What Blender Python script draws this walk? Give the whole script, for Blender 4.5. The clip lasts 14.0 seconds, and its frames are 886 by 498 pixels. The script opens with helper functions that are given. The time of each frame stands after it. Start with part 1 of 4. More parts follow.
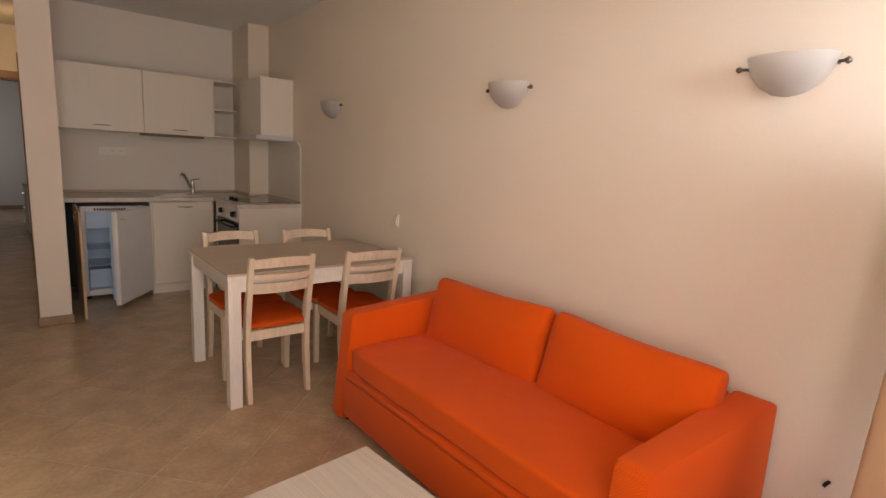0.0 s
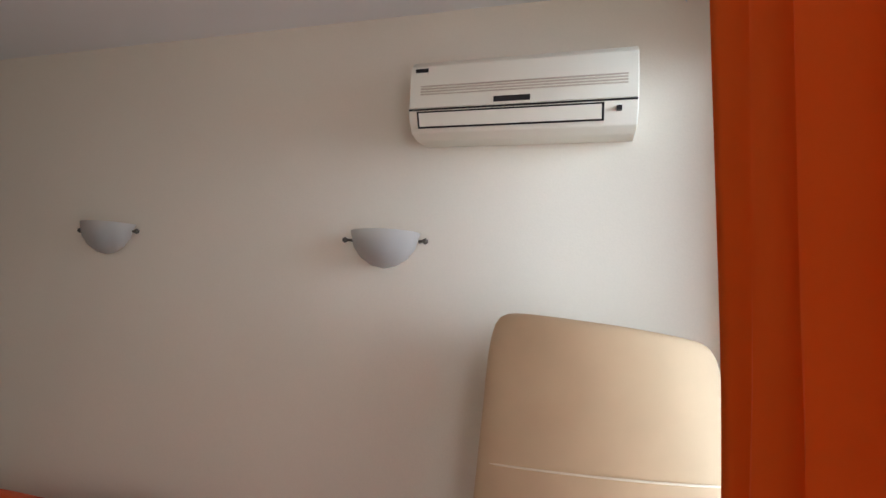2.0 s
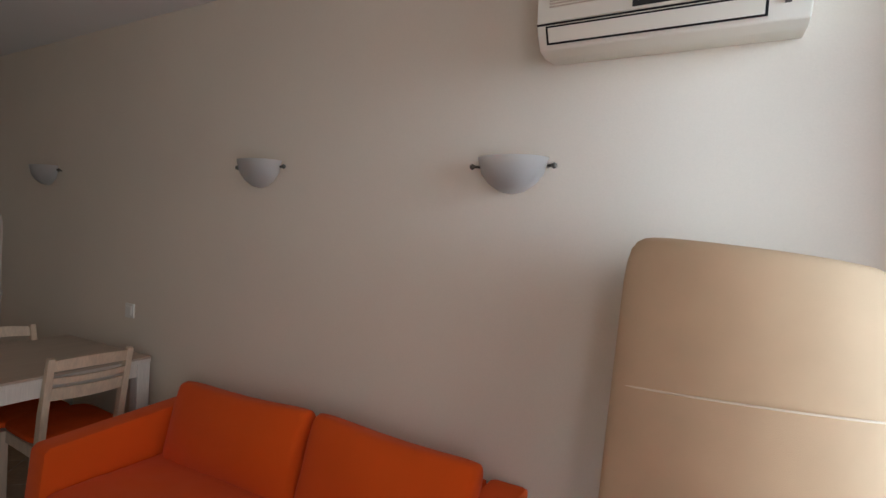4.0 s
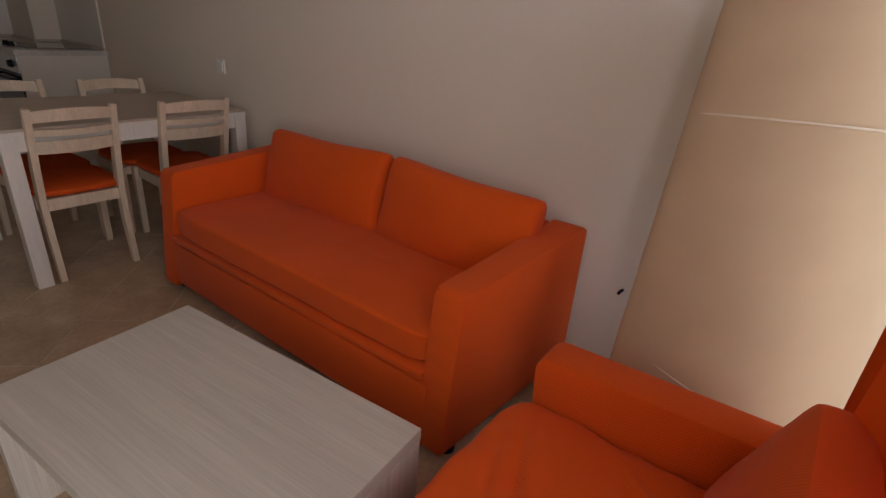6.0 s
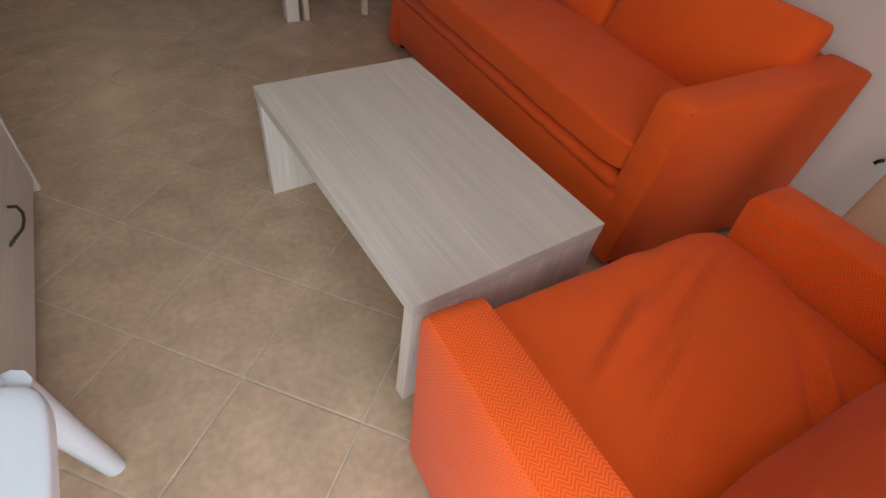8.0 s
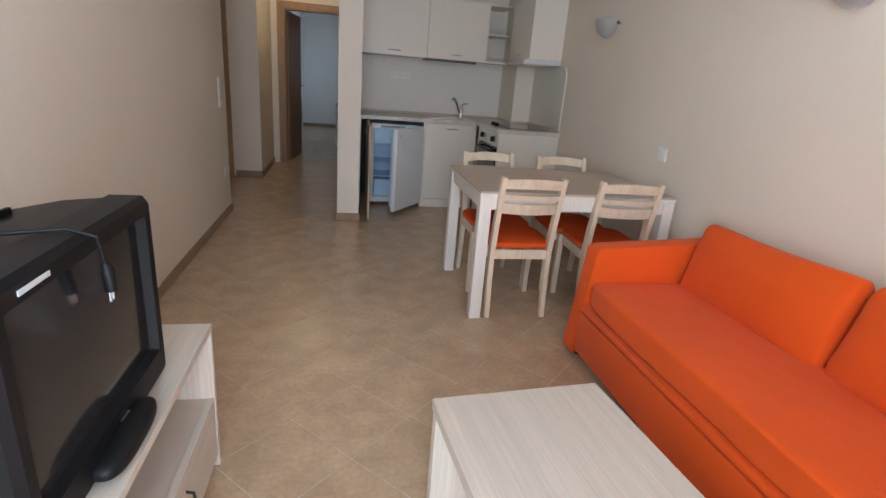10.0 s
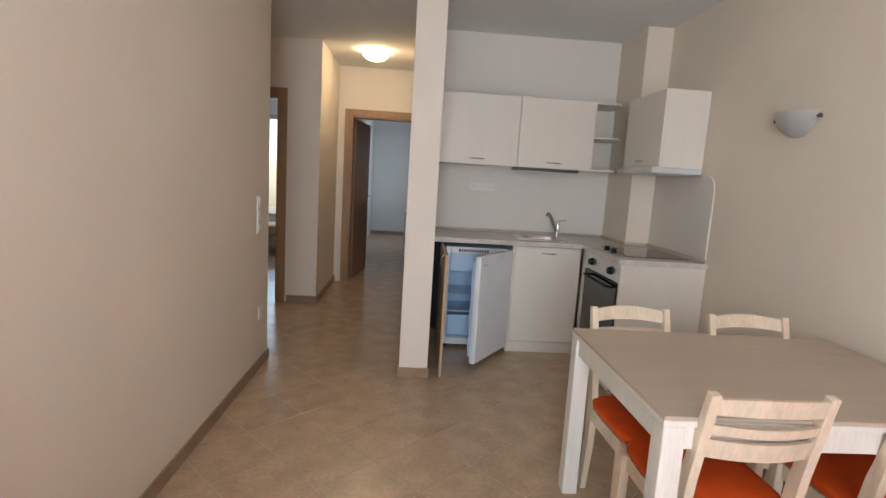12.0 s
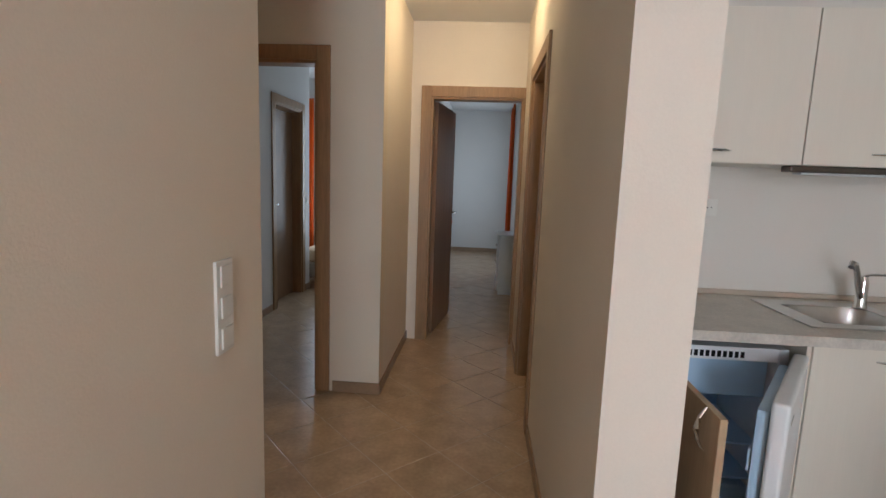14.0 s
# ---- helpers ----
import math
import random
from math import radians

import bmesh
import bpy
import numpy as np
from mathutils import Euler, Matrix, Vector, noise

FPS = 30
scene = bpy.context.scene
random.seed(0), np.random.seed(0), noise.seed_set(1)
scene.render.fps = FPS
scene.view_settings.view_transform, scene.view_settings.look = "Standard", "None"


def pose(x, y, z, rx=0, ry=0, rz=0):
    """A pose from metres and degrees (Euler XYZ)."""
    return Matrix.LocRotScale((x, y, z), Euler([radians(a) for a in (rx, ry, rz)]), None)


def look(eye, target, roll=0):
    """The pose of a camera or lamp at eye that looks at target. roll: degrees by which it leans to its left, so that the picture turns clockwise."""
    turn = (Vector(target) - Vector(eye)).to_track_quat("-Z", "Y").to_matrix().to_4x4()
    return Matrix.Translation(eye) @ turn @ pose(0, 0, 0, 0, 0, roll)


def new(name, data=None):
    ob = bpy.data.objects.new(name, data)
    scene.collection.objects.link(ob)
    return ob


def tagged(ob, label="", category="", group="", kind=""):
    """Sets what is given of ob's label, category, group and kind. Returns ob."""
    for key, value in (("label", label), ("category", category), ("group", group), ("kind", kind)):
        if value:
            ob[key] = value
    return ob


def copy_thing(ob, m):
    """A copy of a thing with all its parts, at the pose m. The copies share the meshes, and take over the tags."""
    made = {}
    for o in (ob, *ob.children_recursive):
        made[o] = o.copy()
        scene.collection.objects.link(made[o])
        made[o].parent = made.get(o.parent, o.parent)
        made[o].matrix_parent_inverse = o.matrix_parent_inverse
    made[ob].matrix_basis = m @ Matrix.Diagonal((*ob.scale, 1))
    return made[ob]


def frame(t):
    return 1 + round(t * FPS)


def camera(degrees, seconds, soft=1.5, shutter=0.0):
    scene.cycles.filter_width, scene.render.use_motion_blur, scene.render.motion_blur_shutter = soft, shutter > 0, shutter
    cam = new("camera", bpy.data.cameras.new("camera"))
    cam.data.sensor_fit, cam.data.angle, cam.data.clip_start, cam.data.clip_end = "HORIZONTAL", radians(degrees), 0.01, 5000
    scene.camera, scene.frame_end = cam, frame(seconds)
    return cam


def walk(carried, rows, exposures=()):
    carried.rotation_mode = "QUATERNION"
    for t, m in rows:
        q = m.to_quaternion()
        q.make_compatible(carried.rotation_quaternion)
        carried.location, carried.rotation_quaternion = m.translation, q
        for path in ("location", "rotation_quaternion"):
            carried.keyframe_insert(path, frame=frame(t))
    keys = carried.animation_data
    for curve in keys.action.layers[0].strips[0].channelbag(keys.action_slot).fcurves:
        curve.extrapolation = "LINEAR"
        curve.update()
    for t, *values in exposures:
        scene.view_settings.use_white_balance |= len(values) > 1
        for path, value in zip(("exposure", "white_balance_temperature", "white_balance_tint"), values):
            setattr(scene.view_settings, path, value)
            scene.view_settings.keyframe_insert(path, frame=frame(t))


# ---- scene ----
cam = camera(82.1, 14.0)
PATH = [
    (0, (0.766, 0.49, 1.353), (2.009, 2.02, 1.011), 3.0),
    (0.5, (0.876, 0.493, 1.414), (2.408, 1.767, 1.24), 2.7),
    (1, (0.962, 0.475, 1.458), (2.741, 1.388, 1.474), 2.7),
    (1.5, (1.002, 0.463, 1.461), (2.891, 1.094, 1.647), 3.2),
    (2, (1.028, 0.45, 1.459), (2.935, 0.997, 1.718), 3.5),
    (2.2, (1.03, 0.445, 1.458), (2.934, 0.997, 1.718), 3.6),
    (4.3, (0.98, 0.489, 1.446), (2.676, 1.54, 1.313), 2.5),
    (4.5, (0.964, 0.483, 1.432), (2.617, 1.592, 1.236), 2.0),
    (5, (0.94, 0.462, 1.377), (2.53, 1.605, 0.97), 1.3),
    (5.5, (0.921, 0.424, 1.311), (2.467, 1.521, 0.674), 2.4),
    (6, (0.931, 0.411, 1.254), (2.42, 1.477, 0.449), 4.4),
    (6.5, (0.907, 0.402, 1.206), (2.28, 1.461, 0.209), 8.1),
    (7, (0.887, 0.392, 1.161), (2.041, 1.378, -0.142), 10.8),
    (7.5, (0.86, 0.402, 1.163), (1.811, 1.381, -0.299), 10.5),
    (8, (0.82, 0.404, 1.165), (1.629, 1.552, -0.259), 9.6),
    (8.5, (0.792, 0.403, 1.179), (1.461, 1.782, -0.105), 8.5),
    (9, (0.757, 0.427, 1.22), (1.271, 2.053, 0.175), 7.4),
    (9.2, (0.748, 0.439, 1.235), (1.202, 2.147, 0.299), 7.1),
    (11.3, (0.894, 1.21, 1.307), (1.222, 3.145, 0.921), 3.0),
    (11.5, (0.851, 1.358, 1.334), (1.135, 3.306, 0.984), 3.1),
    (12, (0.786, 1.821, 1.337), (0.911, 3.798, 1.061), 3.5),
    (12.5, (0.664, 2.314, 1.333), (0.711, 4.302, 1.115), 3.5),
    (13, (0.599, 2.894, 1.35), (0.607, 4.884, 1.15), 2.3),
    (13.5, (0.549, 3.395, 1.364), (0.467, 5.381, 1.14), 2.0),
    (14, (0.441, 3.924, 1.377), (0.297, 5.899, 1.093), 2.1),
]
EXPOSURES = [(0, 0.27, 8500, 21), (0.5, 0.1, 7300, 16), (1, -0.1, 6800, 13), (2, -0.7, 6700, 11), (4.5, -0.9, 6600, 13), (5.5, -0.9, 6900, 17), (6.5, -0.8, 6800, 15), (7.5, -0.55, 6300, 10), (8, -0.2, 6150, 8), (9.2, 0.45, 5800, 6), (11.5, 1.1, 6300, 8), (12.5, 1.25, 6200, 8), (14, 1.25, 6150, 8)]
walk(cam, [(t, look(eye, target, roll)) for t, eye, target, roll in PATH], EXPOSURES)

# ---- light ----
world = bpy.data.worlds.new("sky")
scene.world = world
world.use_nodes = True
sky = world.node_tree.nodes.new("ShaderNodeTexSky")
sky.sky_type, sky.sun_disc, sky.sun_elevation, sky.sun_rotation = "NISHITA", False, radians(55), radians(20)
world.node_tree.nodes["Background"].inputs["Strength"].default_value = 0.12
world.node_tree.links.new(sky.outputs[0], world.node_tree.nodes["Background"].inputs["Color"])
sun = new("sun", bpy.data.lights.new("sun", "SUN"))
sun.data.energy, sun.data.angle, sun.data.color = 3.0, radians(0.6), (1.0, 0.94, 0.85)
sun.matrix_world = look((0, 20, 30), (0, 6, 0))


def window_light(name, place, target, wide, high, watts, colour, spread=180):
    lamp = new(name, bpy.data.lights.new(name, "AREA"))
    lamp.data.shape, lamp.data.size, lamp.data.size_y = "RECTANGLE", wide, high
    lamp.data.energy, lamp.data.color, lamp.data.spread = watts, colour, radians(spread)
    lamp.matrix_world = look(place, target)


window_light("balcony_daylight", (0.86, -0.07, 1.2), (0.86, 5, 1.2), 1.5, 2.15, 60, (0.82, 0.91, 1.0))
window_light("balcony_daylight_behind_curtain", (1.68, -0.09, 1.2), (1.68, 5, 1.2), 0.12, 2.15, 4, (0.82, 0.91, 1.0))
window_light("balcony_daylight_edge", (2.36, -0.09, 1.25), (2.36 + math.sin(radians(24)), -0.09 + math.cos(radians(24)), 1.21), 0.36, 2.1, 6.0, (0.58, 0.78, 1.0), 48)
window_light("balcony_daylight_side", (2.0, -0.10, 1.2), (2.0 + math.sin(radians(20)), -0.10 + math.cos(radians(20)), 1.2), 0.5, 2.1, 5.0, (0.86, 0.93, 1.0), 120)
window_light("bedroom_daylight", (-1.3, 10.56, 1.35), (-1.3, 5, 1.2), 0.95, 1.5, 5, (0.72, 0.86, 1.0))
window_light("far_bedroom_daylight", (0.98, 11.85, 1.45), (-5, 11.85, 1.2), 1.4, 1.3, 3.6, (0.72, 0.86, 1.0))

# ---- materials ----
def material(name, colour, rough=0.6, metal=0.0, spread=0.06, scale=6.0, bump=0.0, bump_scale=200.0, stretch=(1, 1, 1), fine=0.0, spec=0.5, per_object=0.0, in_place=False):
    """A surface whose colour wanders at two scales, with a fine relief."""
    m = bpy.data.materials.new(name)
    m.use_nodes = True
    n, l = m.node_tree.nodes, m.node_tree.links
    b = n["Principled BSDF"]
    b.inputs["Roughness"].default_value, b.inputs["Metallic"].default_value = rough, metal
    b.inputs["Specular IOR Level"].default_value = spec
    tc, mp = n.new("ShaderNodeTexCoord"), n.new("ShaderNodeMapping")
    l.new(n.new("ShaderNodeNewGeometry").outputs["Position"] if in_place else tc.outputs["Object"], mp.inputs[0])
    mp.inputs["Scale"].default_value = stretch
    a, c = n.new("ShaderNodeTexNoise"), n.new("ShaderNodeTexNoise")
    a.inputs["Scale"].default_value, a.inputs["Detail"].default_value = scale, 5
    c.inputs["Scale"].default_value, c.inputs["Detail"].default_value = bump_scale, 3
    l.new(mp.outputs[0], a.inputs[0]), l.new(mp.outputs[0], c.inputs[0])
    ramp = n.new("ShaderNodeMapRange")
    ramp.inputs[1].default_value, ramp.inputs[2].default_value = 0.3, 0.7
    ramp.inputs[3].default_value, ramp.inputs[4].default_value = 1 - spread, 1 + spread
    l.new(a.outputs[0], ramp.inputs[0])
    grain = n.new("ShaderNodeMapRange")
    grain.inputs[1].default_value, grain.inputs[2].default_value = 0.3, 0.7
    grain.inputs[3].default_value, grain.inputs[4].default_value = 1 - fine, 1 + fine
    l.new(c.outputs[0], grain.inputs[0])
    mul = n.new("ShaderNodeMath")
    mul.operation = "MULTIPLY"
    l.new(ramp.outputs[0], mul.inputs[0]), l.new(grain.outputs[0], mul.inputs[1])
    last = mul
    if per_object:
        info, pr, m2 = n.new("ShaderNodeObjectInfo"), n.new("ShaderNodeMapRange"), n.new("ShaderNodeMath")
        pr.inputs[3].default_value, pr.inputs[4].default_value = 1 - per_object, 1 + per_object
        m2.operation = "MULTIPLY"
        l.new(info.outputs["Random"], pr.inputs[0])
        l.new(pr.outputs[0], m2.inputs[0]), l.new(mul.outputs[0], m2.inputs[1])
        last = m2
    tint = n.new("ShaderNodeVectorMath")
    tint.operation = "SCALE"
    tint.inputs[0].default_value = colour
    l.new(last.outputs[0], tint.inputs["Scale"])
    l.new(tint.outputs[0], b.inputs["Base Color"])
    if bump:
        bp = n.new("ShaderNodeBump")
        bp.inputs["Strength"].default_value, bp.inputs["Distance"].default_value = bump, 0.004
        l.new(c.outputs[0], bp.inputs["Height"])
        l.new(bp.outputs[0], b.inputs["Normal"])
    return m


def fabric(name, colour, along, contrast=0.05):
    """Herringbone cloth; along: the axis that the zigzag columns follow."""
    m = material(name, colour, 0.9, spread=0.05, scale=3, bump_scale=30, spec=0.15)
    n, l = m.node_tree.nodes, m.node_tree.links
    b = n["Principled BSDF"]
    b.inputs["Sheen Weight"].default_value = 0.08
    tc, sep = n.new("ShaderNodeTexCoord"), n.new("ShaderNodeSeparateXYZ")
    l.new(tc.outputs["Object"], sep.inputs[0])

    def op(kind, p, q):
        k = n.new("ShaderNodeMath")
        k.operation = kind
        for i, v in enumerate((p, q)):
            if isinstance(v, float):
                k.inputs[i].default_value = v
            else:
                l.new(v, k.inputs[i])
        return k.outputs[0]

    across = op("ADD", sep.outputs["X" if along == "Y" else "Y"], sep.outputs["Z"])
    zig = op("PINGPONG", across, 0.011)
    wave = op("SINE", op("MULTIPLY", op("ADD", zig, sep.outputs[along]), 900.0), 0.0)
    shade = op("MULTIPLY_ADD", wave, contrast)
    shade.node.inputs[2].default_value = 0.97
    old = b.inputs["Base Color"].links[0].from_socket
    mix = n.new("ShaderNodeVectorMath")
    mix.operation = "SCALE"
    l.new(old, mix.inputs[0]), l.new(shade, mix.inputs["Scale"])
    l.new(mix.outputs[0], b.inputs["Base Color"])
    bp = n.new("ShaderNodeBump")
    bp.inputs["Strength"].default_value, bp.inputs["Distance"].default_value = 0.12, 0.001
    l.new(wave, bp.inputs["Height"])
    soft = n.new("ShaderNodeTexNoise")
    soft.inputs["Scale"].default_value = 7
    l.new(tc.outputs["Object"], soft.inputs[0])
    bp2 = n.new("ShaderNodeBump")
    bp2.inputs["Strength"].default_value, bp2.inputs["Distance"].default_value = 0.2, 0.02
    l.new(soft.outputs[0], bp2.inputs["Height"]), l.new(bp.outputs[0], bp2.inputs["Normal"])
    l.new(bp2.outputs[0], b.inputs["Normal"])
    return m


def glowing(name, colour, strength):
    m = bpy.data.materials.new(name)
    m.use_nodes = True
    b = m.node_tree.nodes["Principled BSDF"]
    b.inputs["Base Color"].default_value = (*colour, 1)
    b.inputs["Emission Color"].default_value, b.inputs["Emission Strength"].default_value = (*colour, 1), strength
    return m


def glassy(name, colour, rough, trans=1.0):
    m = bpy.data.materials.new(name)
    m.use_nodes = True
    b = m.node_tree.nodes["Principled BSDF"]
    b.inputs["Base Color"].default_value = (*colour, 1)
    b.inputs["Roughness"].default_value, b.inputs["Transmission Weight"].default_value = rough, trans
    return m


WALL = material("wall_paint", (0.78, 0.69, 0.575), 0.85, spread=0.025, scale=1.6, bump=0.12, bump_scale=160, fine=0.012, spec=0.2)
CORR = material("corridor_paint", (0.79, 0.71, 0.62), 0.85, spread=0.025, scale=1.6, bump=0.12, bump_scale=160, fine=0.012, spec=0.2)
COOL = material("pale_wall_paint", (0.76, 0.74, 0.72), 0.85, spread=0.025, scale=1.6, bump=0.1, bump_scale=160, fine=0.012, spec=0.2)
KWALL = material("kitchen_wall_paint", (0.77, 0.725, 0.665), 0.8, spread=0.02, scale=1.6, bump=0.1, bump_scale=160, fine=0.01, spec=0.25)
# cream door board, with the shade on it painted in as tan
SHADEDBOARD = material("cream_board_in_shade", (0.46, 0.32, 0.20), 0.5, spread=0.08, scale=5, bump_scale=50, stretch=(4, 4, 0.2), fine=0.06)
CEIL = material("ceiling_paint", (0.80, 0.79, 0.78), 0.9, spread=0.02, scale=1.2, bump=0.1, bump_scale=120, spec=0.2)
TILE = material("floor_tile", (0.49, 0.345, 0.222), 0.25, spread=0.13, scale=7, bump=0.15, bump_scale=50, fine=0.09, spec=0.5, per_object=0.03, in_place=True)
GROUT = material("tile_grout", (0.53, 0.44, 0.34), 0.9, spread=0.15, scale=20)
BASE = material("skirting_tile", (0.31, 0.20, 0.12), 0.4, spread=0.12, scale=10, bump_scale=70, fine=0.06)
ORANGE_Y = fabric("orange_cloth", (0.75, 0.097, 0.010), "Y")
ORANGE_X = fabric("orange_cloth_cross", (0.75, 0.097, 0.010), "X")
ARM_Y = fabric("orange_arm_cloth", (0.75, 0.097, 0.010), "Y", 0.19)
ARM_X = fabric("orange_arm_cloth_cross", (0.75, 0.097, 0.010), "X", 0.09)
SEATCLOTH = material("orange_seat_cloth", (0.66, 0.085, 0.012), 0.85, spread=0.1, scale=12, bump=0.3, bump_scale=400, spec=0.15)
PALEWOOD_Y = material("pale_streaked_wood", (0.57, 0.505, 0.425), 0.45, spread=0.06, scale=5, bump=0.12, bump_scale=62, stretch=(4, 0.07, 4), fine=0.085)
PALEWOOD_Z = material("pale_streaked_wood_upright", (0.66, 0.58, 0.49), 0.45, spread=0.10, scale=5, bump=0.12, bump_scale=62, stretch=(4, 4, 0.07), fine=0.12)
CHAIRWOOD = material("limed_beech", (0.72, 0.58, 0.43), 0.45, spread=0.08, scale=8, bump=0.1, bump_scale=40, stretch=(3, 3, 0.4), fine=0.08)
TABLETOP = material("table_laminate", (0.50, 0.40, 0.31), 0.4, spread=0.06, scale=6, bump_scale=40, stretch=(0.2, 4, 4), fine=0.045)
TABLEWHITE = material("white_stained_wood", (0.76, 0.71, 0.64), 0.45, spread=0.05, scale=6, bump_scale=50, stretch=(4, 4, 0.3), fine=0.06)
KITCHEN = material("cream_cabinet_board", (0.76, 0.70, 0.61), 0.4, spread=0.012, scale=5, bump_scale=60, stretch=(5, 5, 0.2), fine=0.012)
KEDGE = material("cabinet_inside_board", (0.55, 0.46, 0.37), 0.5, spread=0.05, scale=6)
WORKTOP = material("worktop_laminate", (0.60, 0.55, 0.49), 0.35, spread=0.10, scale=14, bump_scale=90, fine=0.10)
STEEL = material("brushed_steel", (0.62, 0.61, 0.60), 0.28, 1.0, spread=0.06, scale=20)
CHROME = material("chrome", (0.75, 0.75, 0.75), 0.10, 1.0, spread=0.02)
BLACKGLASS = material("black_glass", (0.012, 0.012, 0.014), 0.08, spread=0.05)
BLACK = material("black_plastic", (0.005, 0.005, 0.006), 0.48, spec=0.25, spread=0.1, bump=0.1, bump_scale=600)
SCREEN = material("dark_screen_glass", (0.02, 0.02, 0.021), 0.12, spread=0.05)
WHITEPLASTIC = material("white_plastic", (0.60, 0.62, 0.63), 0.35, spread=0.03, scale=4)
CREAMPLASTIC = material("aged_white_plastic", (0.78, 0.73, 0.62), 0.38, spread=0.02, scale=4)
SWITCHWHITE = material("warm_white_plastic", (0.80, 0.77, 0.71), 0.4, spread=0.02)
FRIDGE = material("white_enamel", (0.80, 0.81, 0.83), 0.3, spread=0.03)
FRIDGEIN = material("pale_fridge_lining", (0.50, 0.68, 0.88), 0.3, spread=0.05)
DOORWOOD = material("oak_veneer_frame", (0.34, 0.20, 0.10), 0.42, spread=0.12, scale=5, bump_scale=40, stretch=(4, 4, 0.25), fine=0.12)
DOORLEAF = material("brown_veneer_door", (0.24, 0.135, 0.075), 0.38, spread=0.12, scale=4, bump_scale=36, stretch=(4, 4, 0.2), fine=0.12)
TICKING = material("mattress_ticking", (0.66, 0.485, 0.315), 0.85, spread=0.05, scale=6, bump=0.25, bump_scale=500, spec=0.15)
PIPING = material("mattress_piping", (0.85, 0.75, 0.60), 0.8, spread=0.05)
CONCRETE = material("balcony_concrete", (0.42, 0.40, 0.38), 0.9, spread=0.1, scale=3, bump=0.2, bump_scale=80)
EARTH = material("ground_earth", (0.22, 0.20, 0.15), 0.95, spread=0.3, scale=0.4)
DARKMETAL = material("bronze_metal", (0.11, 0.095, 0.08), 0.35, 0.8, spread=0.1)
FROST = glassy("frosted_glass", (0.86, 0.85, 0.83), 0.4, 0.75)
PANE = glassy("window_glass", (1, 1, 1), 0.0)
LAMPGLOW = glowing("lit_lamp_glass", (1.0, 0.77, 0.46), 12.0)

# curtain cloth lets a part of the light through
CURTAIN = bpy.data.materials.new("orange_curtain_cloth")
CURTAIN.use_nodes = True
_n, _l = CURTAIN.node_tree.nodes, CURTAIN.node_tree.links
_d = _n["Principled BSDF"]
_d.inputs["Base Color"].default_value, _d.inputs["Roughness"].default_value = (0.74, 0.14, 0.012, 1), 0.85
_t, _m = _n.new("ShaderNodeBsdfTranslucent"), _n.new("ShaderNodeMixShader")
_t.inputs["Color"].default_value = (0.85, 0.20, 0.02, 1)
_w, _wc, _wm, _wb = _n.new("ShaderNodeTexNoise"), _n.new("ShaderNodeTexCoord"), _n.new("ShaderNodeMapping"), _n.new("ShaderNodeBump")
_wm.inputs["Scale"].default_value = (300, 300, 12)
_wb.inputs["Strength"].default_value, _wb.inputs["Distance"].default_value = 0.2, 0.002
_l.new(_wc.outputs["Object"], _wm.inputs[0]), _l.new(_wm.outputs[0], _w.inputs[0]), _l.new(_w.outputs[0], _wb.inputs["Height"])
_l.new(_wb.outputs[0], _d.inputs["Normal"])
_m.inputs[0].default_value = 0.36
_l.new(_d.outputs[0], _m.inputs[1]), _l.new(_t.outputs[0], _m.inputs[2])
_l.new(_m.outputs[0], _n["Material Output"].inputs[0])

# ---- mesh helpers ----
PLACE = {}


def thing(name, at, label, category, group="", kind=""):
    e = new(name)
    e.location = at
    e.empty_display_size = 0.1
    PLACE[e] = Vector(at)
    return tagged(e, label, category, group, kind)


def part(name, bm, mat, parent=None, label="", smooth=False):
    """Links a bmesh in world coordinates as one mesh under its parent."""
    me = bpy.data.meshes.new(name)
    base = PLACE.get(parent, Vector((0, 0, 0)))
    bmesh.ops.translate(bm, verts=bm.verts, vec=-base)
    bmesh.ops.recalc_face_normals(bm, faces=bm.faces)
    if smooth:
        for f in bm.faces:
            f.smooth = True
    bm.to_mesh(me)
    bm.free()
    me.materials.append(mat)
    ob = new(name, me)
    if smooth:
        me.set_sharp_from_angle(angle=radians(40))
    PLACE[ob] = base
    if parent:
        ob.parent = parent
    if label:
        ob["label"] = label
    return ob


def box(lo, hi, bevel=0.0, seg=2, bm=None):
    own = bmesh.new()
    bmesh.ops.create_cube(own, size=1)
    for v in own.verts:
        v.co = Vector([(lo[i] + hi[i]) / 2 + v.co[i] * (hi[i] - lo[i]) for i in range(3)])
    if bevel:
        bmesh.ops.bevel(own, geom=own.edges[:], offset=bevel, segments=seg, profile=0.6, affect="EDGES")
    if bm is None:
        return own
    join(bm, own)
    return bm


def join(bm, other):
    me = bpy.data.meshes.new("tmp")
    other.to_mesh(me)
    other.free()
    bm.from_mesh(me)
    bpy.data.meshes.remove(me)


